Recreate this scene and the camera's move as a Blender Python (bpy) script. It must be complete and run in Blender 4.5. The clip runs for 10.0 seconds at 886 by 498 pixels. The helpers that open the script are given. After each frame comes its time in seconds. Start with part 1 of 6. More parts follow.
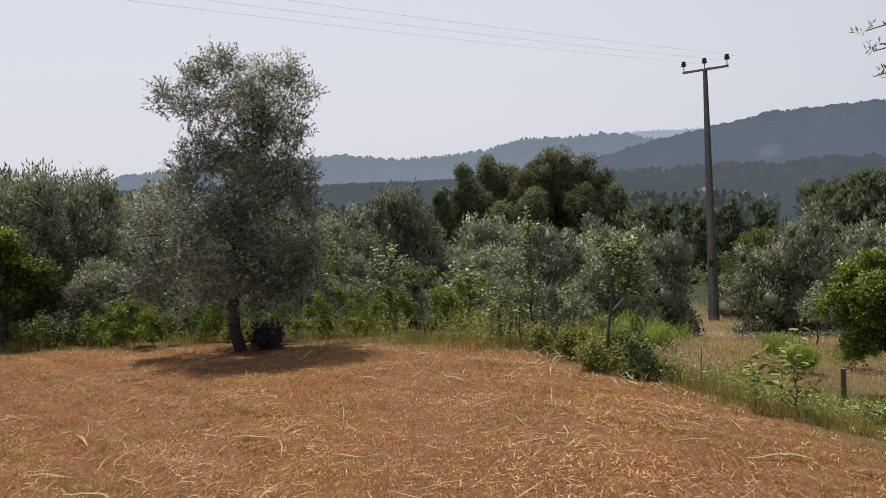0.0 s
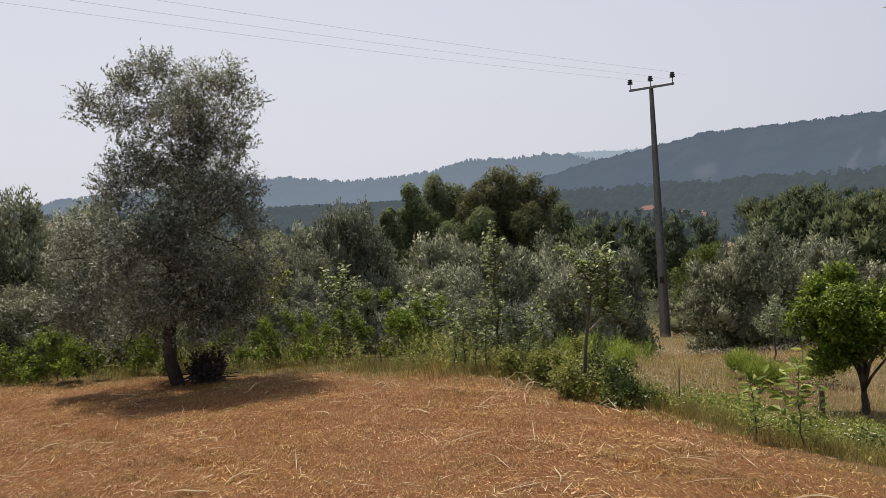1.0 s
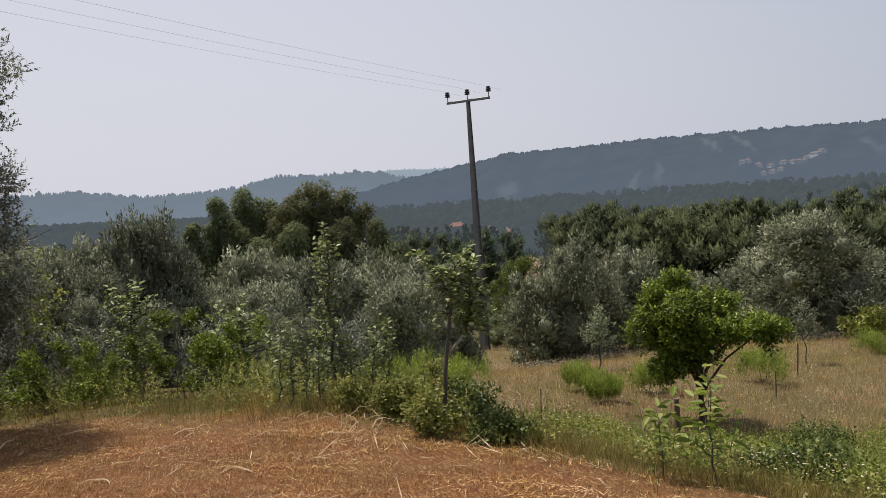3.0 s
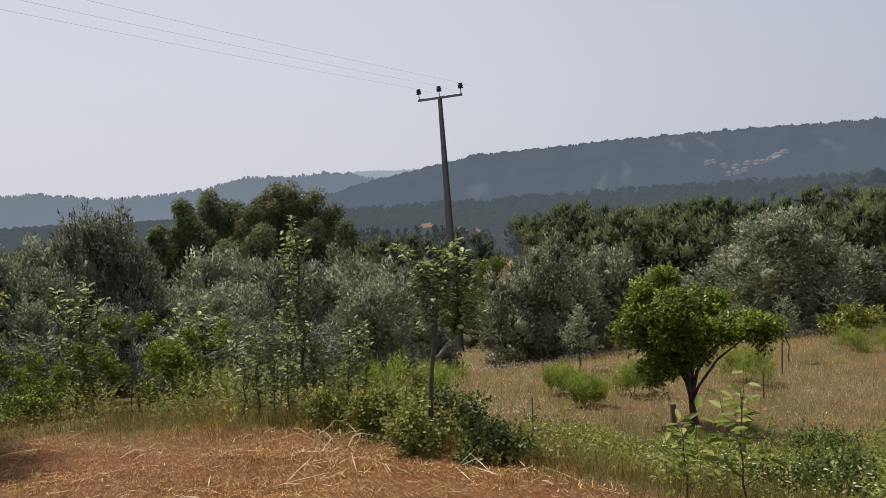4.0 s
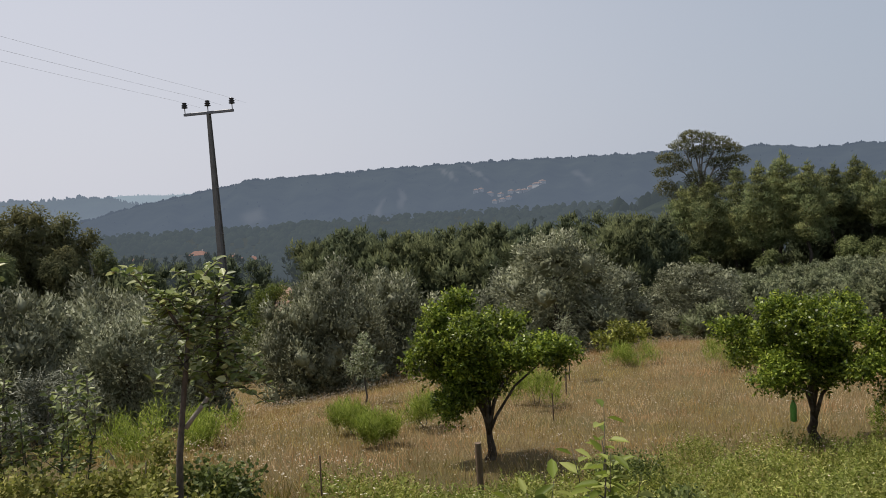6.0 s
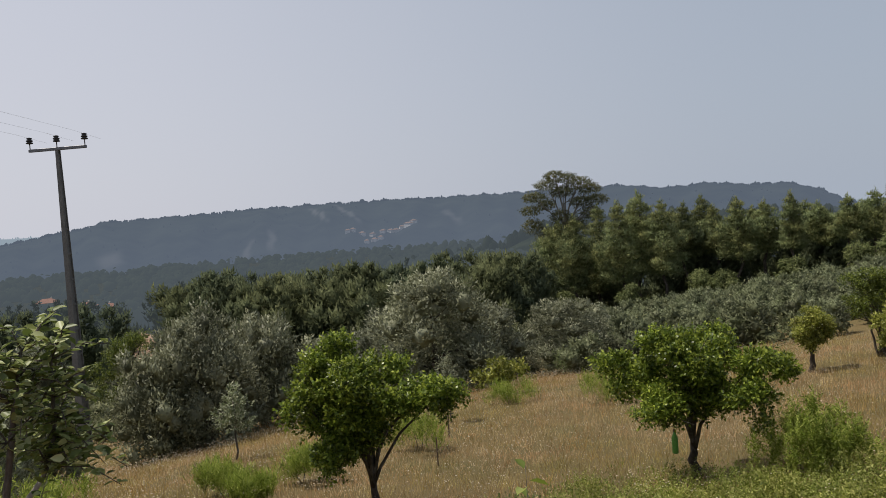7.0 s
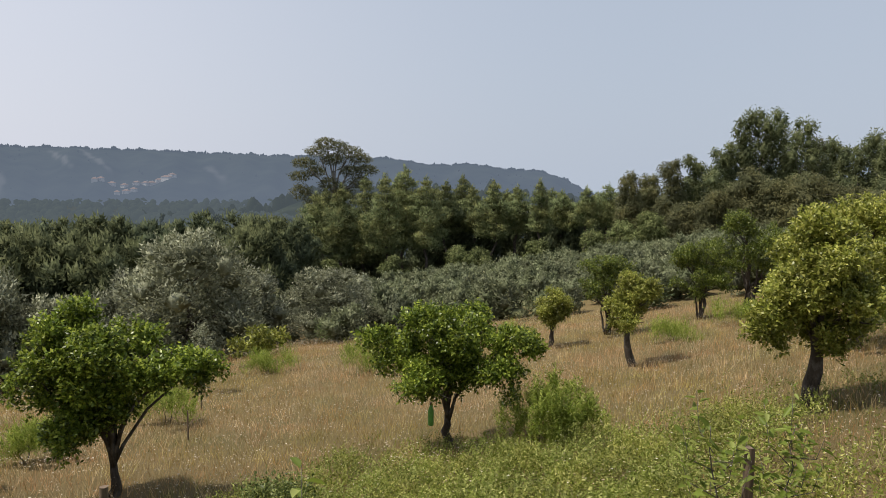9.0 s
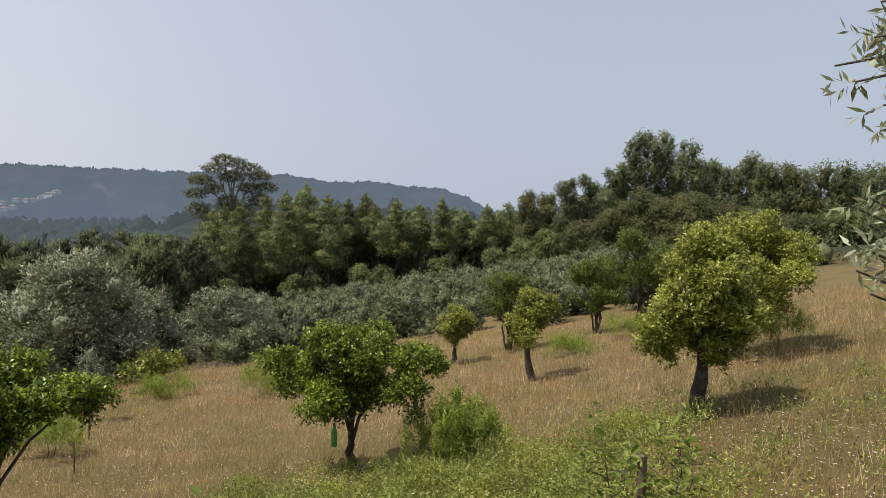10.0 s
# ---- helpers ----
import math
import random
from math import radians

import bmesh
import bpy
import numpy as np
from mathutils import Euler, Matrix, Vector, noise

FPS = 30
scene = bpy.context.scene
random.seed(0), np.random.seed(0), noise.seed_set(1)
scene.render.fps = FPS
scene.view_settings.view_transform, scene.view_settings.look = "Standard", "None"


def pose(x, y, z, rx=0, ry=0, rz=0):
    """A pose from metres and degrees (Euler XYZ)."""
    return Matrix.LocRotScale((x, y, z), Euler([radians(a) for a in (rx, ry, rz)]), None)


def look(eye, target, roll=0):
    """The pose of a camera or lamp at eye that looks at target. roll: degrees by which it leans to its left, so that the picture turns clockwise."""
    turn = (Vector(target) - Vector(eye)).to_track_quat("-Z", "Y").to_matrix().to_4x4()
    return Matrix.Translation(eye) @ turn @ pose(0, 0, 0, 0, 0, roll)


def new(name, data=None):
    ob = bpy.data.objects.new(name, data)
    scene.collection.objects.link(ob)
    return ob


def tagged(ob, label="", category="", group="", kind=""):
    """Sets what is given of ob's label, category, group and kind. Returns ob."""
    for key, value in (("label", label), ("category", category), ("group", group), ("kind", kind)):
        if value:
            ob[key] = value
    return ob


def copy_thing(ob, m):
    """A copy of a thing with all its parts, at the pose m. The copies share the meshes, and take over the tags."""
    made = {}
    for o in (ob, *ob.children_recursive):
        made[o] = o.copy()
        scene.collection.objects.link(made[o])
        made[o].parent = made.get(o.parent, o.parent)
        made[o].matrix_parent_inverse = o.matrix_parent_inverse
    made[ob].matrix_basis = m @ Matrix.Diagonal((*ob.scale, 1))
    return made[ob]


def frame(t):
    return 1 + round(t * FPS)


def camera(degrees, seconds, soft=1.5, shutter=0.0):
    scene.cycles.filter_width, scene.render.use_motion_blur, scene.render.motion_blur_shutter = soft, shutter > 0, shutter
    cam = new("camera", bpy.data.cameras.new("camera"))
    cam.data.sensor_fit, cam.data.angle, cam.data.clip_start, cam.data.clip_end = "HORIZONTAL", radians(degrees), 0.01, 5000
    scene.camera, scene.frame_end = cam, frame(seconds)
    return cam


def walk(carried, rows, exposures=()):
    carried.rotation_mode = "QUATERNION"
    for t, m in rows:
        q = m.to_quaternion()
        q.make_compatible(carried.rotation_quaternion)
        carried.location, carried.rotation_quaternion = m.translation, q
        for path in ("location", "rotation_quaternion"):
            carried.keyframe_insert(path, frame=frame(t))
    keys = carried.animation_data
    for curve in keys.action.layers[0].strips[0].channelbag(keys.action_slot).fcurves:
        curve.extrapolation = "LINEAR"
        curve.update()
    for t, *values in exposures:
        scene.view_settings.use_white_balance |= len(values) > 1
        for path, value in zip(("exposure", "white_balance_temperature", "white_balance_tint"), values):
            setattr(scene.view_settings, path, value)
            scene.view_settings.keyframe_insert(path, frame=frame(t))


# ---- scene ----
cam = camera(61.8, 10.0, soft=0.65)
METRES, EYE, TILT, LEAN, TURN = 5.5, 1.5, -6.84, 4.59, 0.0
ROWS = [
    (0.0, 0.0, 0.0, 0.0, 0.0, 0.0, -0.0),
    (0.5, -0.0134, 0.0763, -0.0008, -0.49, 1.34, 0.28),
    (1.0, -0.0279, 0.1504, -0.0056, -4.12, 1.6, 0.93),
    (1.5, -0.0322, 0.228, -0.0116, -5.99, 0.6, 1.61),
    (2.0, -0.0338, 0.3037, -0.0135, -6.73, 0.39, -0.05),
    (2.5, -0.0324, 0.376, -0.0136, -13.34, 2.02, 0.81),
    (4.0, -0.0068, 0.582, -0.0197, -20.86, 2.53, 2.62),
    (4.5, 0.0172, 0.6504, -0.0182, -21.09, 2.4, 2.79),
    (5.0, 0.0456, 0.7104, -0.0201, -24.83, 2.88, 3.21),
    (5.5, 0.0769, 0.765, -0.0194, -33.34, 3.96, 4.62),
    (6.0, 0.1064, 0.8174, -0.0162, -37.82, 3.52, 4.43),
    (7.5, 0.1638, 0.9206, -0.0052, -51.38, 5.92, 6.66),
    (8.0, 0.1696, 0.928, -0.0009, -54.33, 2.84, 4.6),
    (8.5, 0.1708, 0.9302, 0.005, -61.11, 1.01, 3.46),
    (9.0, 0.1704, 0.9333, 0.0096, -65.87, 1.57, 3.55),
    (9.5, 0.1677, 0.9329, 0.0111, -69.85, 2.33, 3.95),
    (10.0, 0.163, 0.9303, 0.0111, -73.38, 2.44, 4.23),
]
walk(cam, [(t, pose(0, 0, EYE, TILT, LEAN, TURN) @ pose(METRES * x, METRES * y, METRES * z, 90 + pitch, roll, yaw)) for t, x, y, z, yaw, pitch, roll in ROWS],
     exposures=[(0.0, 0.1), (2.5, 0.0), (5.5, -0.02), (7.5, -0.1), (8.0, -0.04), (8.5, 0.1), (9.0, 0.22), (10.0, 0.22)])

# ---- sky and sun ----
SUN_UP, SUN_BEARING = 63.0, -25.0
world = bpy.data.worlds.new("hazy_sky")
scene.world = world
world.use_nodes = True
wt = world.node_tree
wt.nodes.clear()
w_out = wt.nodes.new("ShaderNodeOutputWorld")
w_bg = wt.nodes.new("ShaderNodeBackground")
w_sky = wt.nodes.new("ShaderNodeTexSky")
w_sky.sky_type = "NISHITA"
w_sky.sun_disc = False
w_sky.sun_elevation = radians(SUN_UP)
w_sky.sun_rotation = radians(SUN_BEARING)
w_sky.air_density, w_sky.dust_density, w_sky.ozone_density = 1.0, 3.0, 1.5
# haze: thick and pale towards the horizon, brighter on the sun's side
w_dir = wt.nodes.new("ShaderNodeTexCoord")
w_dot = wt.nodes.new("ShaderNodeVectorMath")
w_dot.operation = "DOT_PRODUCT"
w_dot.inputs[1].default_value = (math.sin(radians(SUN_BEARING)), math.cos(radians(SUN_BEARING)), 0)
w_side = wt.nodes.new("ShaderNodeMapRange")
w_side.interpolation_type = "SMOOTHSTEP"
w_side.inputs[1].default_value, w_side.inputs[2].default_value = -0.3, 1.0
w_haze = wt.nodes.new("ShaderNodeMix")
w_haze.data_type = "RGBA"
w_haze.inputs[6].default_value = (3.55, 4.0, 4.75, 1)
w_haze.inputs[7].default_value = (5.75, 5.8, 6.4, 1)
w_xyz = wt.nodes.new("ShaderNodeSeparateXYZ")
w_up = wt.nodes.new("ShaderNodeMapRange")
w_up.inputs[1].default_value, w_up.inputs[2].default_value = 0.0, 0.6
w_up.inputs[3].default_value, w_up.inputs[4].default_value = 0.95, 0.75
w_mix = wt.nodes.new("ShaderNodeMix")
w_mix.data_type = "RGBA"
wt.links.new(w_dir.outputs["Generated"], w_dot.inputs[0])
wt.links.new(w_dot.outputs["Value"], w_side.inputs[0])
wt.links.new(w_side.outputs[0], w_haze.inputs[0])
wt.links.new(w_dir.outputs["Generated"], w_xyz.inputs[0])
wt.links.new(w_xyz.outputs[2], w_up.inputs[0])
wt.links.new(w_up.outputs[0], w_mix.inputs[0])
wt.links.new(w_sky.outputs[0], w_mix.inputs[6])
wt.links.new(w_haze.outputs[2], w_mix.inputs[7])
wt.links.new(w_mix.outputs[2], w_bg.inputs[0])
w_bg.inputs[1].default_value = 0.118
wt.links.new(w_bg.outputs[0], w_out.inputs[0])

sun = new("sun", bpy.data.lights.new("sun", "SUN"))
sun.data.energy, sun.data.angle, sun.data.color = 4.6, radians(2.5), (1.0, 0.93, 0.82)
az = radians(SUN_BEARING)
sun_from = Vector((math.sin(az) * math.cos(radians(SUN_UP)), math.cos(az) * math.cos(radians(SUN_UP)), math.sin(radians(SUN_UP))))
sun.matrix_world = look(sun_from * 60, (0, 0, 0))


# ---- materials ----
def nodes_of(name):
    m = bpy.data.materials.new(name)
    m.use_nodes = True
    t = m.node_tree
    t.nodes.clear()
    return m, t, t.nodes.new("ShaderNodeOutputMaterial")


def ramp(t, source, stops):
    r = t.nodes.new("ShaderNodeValToRGB")
    e = r.color_ramp.elements
    while len(e) < len(stops):
        e.new(0.5)
    for el, (p, c) in zip(e, stops):
        el.position, el.color = p, (*c, 1)
    t.links.new(source, r.inputs[0])
    return r.outputs[0]


def tex(t, scale, detail=4, rough=0.6, kind="Object", stretch=(1, 1, 1), turn=0.0):
    c = t.nodes.new("ShaderNodeTexCoord")
    mp = t.nodes.new("ShaderNodeMapping")
    mp.inputs["Scale"].default_value = stretch
    mp.inputs["Rotation"].default_value = (0, 0, turn)
    t.links.new(c.outputs[kind], mp.inputs[0])
    n = t.nodes.new("ShaderNodeTexNoise")
    n.inputs["Scale"].default_value, n.inputs["Detail"].default_value, n.inputs["Roughness"].default_value = scale, detail, rough
    t.links.new(mp.outputs[0], n.inputs["Vector"])
    return n.outputs["Fac"]


def mixc(t, fac, a, b, mode="MIX"):
    m = t.nodes.new("ShaderNodeMix")
    m.data_type, m.blend_type = "RGBA", mode
    for s, v in ((0, fac), (6, a), (7, b)):
        if isinstance(v, (int, float)):
            m.inputs[s].default_value = v
        elif isinstance(v, tuple):
            m.inputs[s].default_value = (*v, 1)
        else:
            t.links.new(v, m.inputs[s])
    return m.outputs[2]


def mixv(t, a, b):
    m = t.nodes.new("ShaderNodeMath")
    m.operation = "ADD"
    t.links.new(a, m.inputs[0])
    t.links.new(b, m.inputs[1])
    return m.outputs[0]


def bumped(t, height, strength, dist):
    b = t.nodes.new("ShaderNodeBump")
    b.inputs["Strength"].default_value, b.inputs["Distance"].default_value = strength, dist
    t.links.new(height, b.inputs["Height"])
    return b.outputs[0]


def leaf_mat(name, dark, mid, light, through_light=0.3, rough=0.5, spread=0.25, sheen=0.2, tints=(), vary=0.0):
    """Leaves: colour varies leaf by leaf and tree by tree, and some light passes through."""
    m, t, out = nodes_of(name)
    g = t.nodes.new("ShaderNodeNewGeometry")
    c = ramp(t, g.outputs["Random Per Island"], [(0.0, dark), (0.5, mid), (1.0, light)])
    patch = ramp(t, tex(t, 1.3, 2), [(0.3, (1 - spread,) * 3), (0.7, (1 + spread,) * 3)])
    c = mixc(t, 1.0, c, patch, "MULTIPLY")
    if vary:
        o = t.nodes.new("ShaderNodeObjectInfo")
        c = mixc(t, 1.0, c, ramp(t, o.outputs["Random"], [(0.0, (1 - vary, 1 - vary, 1 - vary)), (0.5, (1 + vary * 0.1, 1, 1 - vary * 0.25)), (1.0, (1 + vary, 1 + vary, 1 + vary * 0.8))]), "MULTIPLY")
    for scale, tint in tints:
        c = mixc(t, 1.0, c, ramp(t, tex(t, scale, 4, 0.65), [(0.42, (1, 1, 1)), (0.60, tint)]), "MULTIPLY")
    p = t.nodes.new("ShaderNodeBsdfPrincipled")
    p.inputs["Roughness"].default_value = rough
    p.inputs["Specular IOR Level"].default_value = sheen
    tr = t.nodes.new("ShaderNodeBsdfTranslucent")
    mx = t.nodes.new("ShaderNodeMixShader")
    mx.inputs[0].default_value = through_light
    t.links.new(c, p.inputs["Base Color"])
    t.links.new(c, tr.inputs[0])
    t.links.new(p.outputs[0], mx.inputs[1])
    t.links.new(tr.outputs[0], mx.inputs[2])
    t.links.new(mx.outputs[0], out.inputs[0])
    return m


def rough_mat(name, a, b, scale, rough=0.85, bump=0.5, dist=0.01, stretch=(1, 1, 1), metal=0.0, wear=None):
    """Two tones of a surface with grain at two scales and relief."""
    m, t, out = nodes_of(name)
    n1 = tex(t, scale, 6, 0.65, stretch=stretch)
    n2 = tex(t, scale * 6, 4, 0.6, stretch=stretch)
    c = ramp(t, n1, [(0.3, a), (0.7, b)])
    c = mixc(t, 0.35, c, ramp(t, n2, [(0.3, tuple(v * 0.55 for v in a)), (0.7, tuple(min(1, v * 1.3) for v in b))]))
    if wear:
        c = mixc(t, ramp(t, tex(t, scale * 0.4, 5, 0.7), [(0.5, (0, 0, 0)), (0.62, (1, 1, 1))]), c, wear)
    p = t.nodes.new("ShaderNodeBsdfPrincipled")
    p.inputs["Roughness"].default_value, p.inputs["Metallic"].default_value = rough, metal
    p.inputs["Specular IOR Level"].default_value = 0.3
    t.links.new(c, p.inputs["Base Color"])
    t.links.new(bumped(t, n2, bump, dist), p.inputs["Normal"])
    t.links.new(p.outputs[0], out.inputs[0])
    return m


def haze_mat(name, dark, light, air, amount, scale, bare=None, low=0.0, high=1.0, clear=0.0):
    """Far woods with haze painted in as emission, weaker by 'clear' from height low to height high."""
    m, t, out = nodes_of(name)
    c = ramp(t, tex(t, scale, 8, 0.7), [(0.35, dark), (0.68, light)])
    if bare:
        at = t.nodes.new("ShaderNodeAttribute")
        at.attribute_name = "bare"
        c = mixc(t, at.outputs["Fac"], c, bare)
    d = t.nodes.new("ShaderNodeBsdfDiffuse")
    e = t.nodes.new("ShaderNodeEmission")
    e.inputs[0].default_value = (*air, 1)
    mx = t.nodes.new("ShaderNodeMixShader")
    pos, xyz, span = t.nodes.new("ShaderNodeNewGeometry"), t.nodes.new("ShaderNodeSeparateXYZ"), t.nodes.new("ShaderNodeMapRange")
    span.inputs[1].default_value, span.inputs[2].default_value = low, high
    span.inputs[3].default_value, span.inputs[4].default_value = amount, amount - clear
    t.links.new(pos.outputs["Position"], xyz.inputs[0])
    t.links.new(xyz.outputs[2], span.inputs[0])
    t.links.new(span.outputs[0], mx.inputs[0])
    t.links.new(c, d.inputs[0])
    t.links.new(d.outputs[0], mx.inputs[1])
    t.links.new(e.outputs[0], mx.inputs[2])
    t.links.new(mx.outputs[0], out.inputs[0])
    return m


# glow colour that stands in for haze over the far village
HAZE_GLOW = (0.118, 0.142, 0.186)
M_OLIVE = leaf_mat("olive_leaves", (0.1, 0.108, 0.064), (0.195, 0.206, 0.132), (0.35, 0.362, 0.255), 0.32, 0.5, 0.35, vary=0.2)
M_OLIVE_DARK = leaf_mat("dark_olive_leaves", (0.082, 0.09, 0.058), (0.185, 0.196, 0.138), (0.5, 0.51, 0.41), 0.3, 0.45, 0.35)
M_CITRUS = leaf_mat("citrus_leaves", (0.052, 0.08, 0.011), (0.13, 0.185, 0.022), (0.37, 0.42, 0.065), 0.4, 0.35, 0.35, 0.3)
M_LEMON = leaf_mat("yellowish_citrus_leaves", (0.105, 0.125, 0.018), (0.235, 0.26, 0.042), (0.50, 0.48, 0.13), 0.38, 0.38, 0.35, 0.3)
M_CITRUS_DARK = leaf_mat("dark_citrus_leaves", (0.045, 0.066, 0.012), (0.105, 0.14, 0.022), (0.27, 0.30, 0.06), 0.35, 0.35, 0.35, 0.3)
M_FRUIT_LEAF = leaf_mat("fruit_tree_leaves", (0.07, 0.098, 0.024), (0.18, 0.225, 0.054), (0.5, 0.53, 0.26), 0.4, 0.42, 0.3, 0.3)
M_WEED = leaf_mat("weed_leaves", (0.06, 0.092, 0.012), (0.135, 0.185, 0.024), (0.32, 0.37, 0.06), 0.42, 0.5, 0.4)
M_BRAMBLE = leaf_mat("bramble_leaves", (0.045, 0.064, 0.015), (0.105, 0.135, 0.032), (0.29, 0.32, 0.11), 0.32, 0.45, 0.35)
M_EUC = leaf_mat("eucalyptus_leaves", (0.11, 0.134, 0.07), (0.15, 0.178, 0.094), (0.2, 0.226, 0.124), 0.48, 0.6, 0.3, 0.05, tints=[(0.35, (1.1, 1.02, 0.86))], vary=0.14)
M_EUC_BROWN = leaf_mat("brownish_eucalyptus_leaves", (0.104, 0.114, 0.06), (0.14, 0.148, 0.079), (0.185, 0.19, 0.104), 0.45, 0.6, 0.3, 0.05, tints=[(0.3, (1.1, 1.0, 0.84))], vary=0.16)
M_PINE = leaf_mat("pine_needles", (0.14, 0.178, 0.086), (0.18, 0.218, 0.108), (0.23, 0.26, 0.135), 0.5, 0.7, 0.45, 0.03, tints=[(0.25, (1.15, 1.0, 0.85))], vary=0.2)
M_WOODS = leaf_mat("mixed_wood_leaves", (0.09, 0.112, 0.066), (0.112, 0.136, 0.08), (0.142, 0.165, 0.1), 0.45, 0.7, 0.4, 0.03, tints=[(0.06, (1.2, 1.1, 0.9))])
M_SCRUB = leaf_mat("scrub_leaves", (0.09, 0.10, 0.05), (0.14, 0.15, 0.075), (0.20, 0.20, 0.11), 0.25, 0.7, 0.5, 0.05)
M_DRYGRASS = leaf_mat("dry_grass", (0.26, 0.158, 0.07), (0.55, 0.365, 0.18), (0.9, 0.72, 0.48), 0.35, 0.6, 0.35, tints=[(0.42, (0.74, 0.87, 0.54)), (0.9, (1.0, 0.82, 0.72))])
M_GREENGRASS = leaf_mat("green_grass", (0.09, 0.095, 0.018), (0.175, 0.18, 0.04), (0.34, 0.30, 0.11), 0.4, 0.55, 0.35, tints=[(0.7, (1.25, 0.95, 0.9))])
M_STRAW_PALE = leaf_mat("pale_straw", (0.36, 0.25, 0.14), (0.52, 0.38, 0.23), (0.72, 0.58, 0.40), 0.1, 0.6, 0.2)
M_STUBBLE = leaf_mat("stubble_grass", (0.15, 0.075, 0.026), (0.31, 0.185, 0.068), (0.60, 0.43, 0.22), 0.3, 0.6, 0.3, tints=[(0.9, (1.15, 0.8, 0.66)), (0.55, (0.8, 0.98, 0.62))])
M_STRAW = leaf_mat("straw", (0.15, 0.068, 0.028), (0.41, 0.235, 0.098), (0.80, 0.61, 0.38), 0.15, 0.6, 0.4, tints=[(0.8, (0.9, 0.92, 0.66)), (1.7, (0.92, 0.74, 0.64))])
M_HERB = leaf_mat("herb_leaves", (0.1, 0.128, 0.02), (0.2, 0.24, 0.043), (0.42, 0.43, 0.15), 0.4, 0.55, 0.35, tints=[(1.2, (1.12, 1.02, 0.9))])
M_PALE = leaf_mat("pale_leaves", (0.12, 0.15, 0.07), (0.25, 0.28, 0.15), (0.45, 0.46, 0.33), 0.3, 0.5)
M_EDGEGRASS = leaf_mat("rough_edge_grass", (0.10, 0.098, 0.024), (0.21, 0.195, 0.052), (0.46, 0.38, 0.17), 0.35, 0.55, 0.4, tints=[(0.8, (1.3, 0.97, 0.8))])
M_EDGEWEED = leaf_mat("edge_weed_leaves", (0.11, 0.125, 0.022), (0.22, 0.235, 0.05), (0.46, 0.43, 0.15), 0.42, 0.5, 0.4)
M_SAPGREEN = leaf_mat("young_wood_leaves", (0.095, 0.118, 0.046), (0.14, 0.162, 0.064), (0.2, 0.22, 0.095), 0.35, 0.6, 0.3, 0.08, vary=0.2)
M_SHOOT = leaf_mat("fresh_shoot_leaves", (0.11, 0.15, 0.022), (0.2, 0.255, 0.042), (0.42, 0.45, 0.14), 0.45, 0.45, 0.2)
M_WEED_BRIGHT = leaf_mat("bright_shrub_leaves", (0.11, 0.155, 0.02), (0.23, 0.295, 0.042), (0.43, 0.47, 0.11), 0.45, 0.5, 0.3)
M_OLIVE_PALE = leaf_mat("pale_olive_leaves", (0.115, 0.124, 0.076), (0.16, 0.17, 0.108), (0.235, 0.245, 0.165), 0.35, 0.6, 0.3, 0.05, tints=[(0.09, (0.85, 1.05, 0.7))], vary=0.2)
M_HUSK = rough_mat("dry_husk", (0.30, 0.20, 0.11), (0.58, 0.44, 0.28), 20, rough=0.8, bump=0.3, dist=0.003)
M_BLOOM = leaf_mat("pale_seed_heads", (0.45, 0.33, 0.20), (0.64, 0.52, 0.38), (0.8, 0.76, 0.68), 0.3, 0.7, 0.1)
M_BARK = rough_mat("grey_bark", (0.05, 0.042, 0.033), (0.16, 0.14, 0.115), 9, bump=0.9, dist=0.02, stretch=(1, 1, 0.3))
M_BARK_DARK = rough_mat("dark_bark", (0.026, 0.02, 0.015), (0.085, 0.066, 0.05), 9, bump=0.9, dist=0.02, stretch=(1, 1, 0.3), wear=(0.13, 0.115, 0.10))
M_BARK_PALE = rough_mat("pale_bark", (0.16, 0.14, 0.11), (0.34, 0.31, 0.27), 3, bump=0.5, dist=0.03, stretch=(1, 1, 0.3))
M_CONCRETE = rough_mat("weathered_concrete", (0.1, 0.096, 0.094), (0.19, 0.182, 0.175), 3, bump=0.4, dist=0.01)
M_STEEL = rough_mat("galvanised_steel", (0.12, 0.12, 0.13), (0.22, 0.22, 0.23), 8, rough=0.5, metal=0.6, bump=0.1)
M_PORCELAIN = rough_mat("dark_glazed_insulator", (0.015, 0.013, 0.013), (0.03, 0.025, 0.025), 8, rough=0.2, bump=0.05)
M_WIRE = rough_mat("aluminium_wire", (0.5, 0.51, 0.55), (0.65, 0.66, 0.7), 8, rough=0.5, bump=0.0)
M_POST = rough_mat("weathered_wood", (0.075, 0.052, 0.034), (0.2, 0.145, 0.1), 7, bump=0.7, dist=0.008, stretch=(1, 1, 0.15))
M_ROOF = rough_mat("red_roof_tiles", (0.15, 0.08, 0.065), (0.23, 0.13, 0.105), 1.5, bump=0.5, dist=0.05)
M_WALL = rough_mat("pale_plaster", (0.5, 0.47, 0.42), (0.7, 0.67, 0.62), 0.6, bump=0.2)
M_PANE = rough_mat("dark_window_glass", (0.03, 0.035, 0.04), (0.05, 0.055, 0.06), 1, rough=0.15, bump=0)
M_TRACK = rough_mat("bare_earth", (0.19, 0.115, 0.075), (0.29, 0.19, 0.13), 0.3, bump=0.4, dist=0.05)
# village walls and roofs: haze mixed into the material as emission
M_WALL_FAR = haze_mat("hazy_white_walls", (0.65, 0.65, 0.65), (0.8, 0.79, 0.78), HAZE_GLOW, 0.42, 0.2)
M_ROOF_FAR = haze_mat("hazy_red_roofs", (0.28, 0.2, 0.17), (0.36, 0.27, 0.24), HAZE_GLOW, 0.6, 0.2)
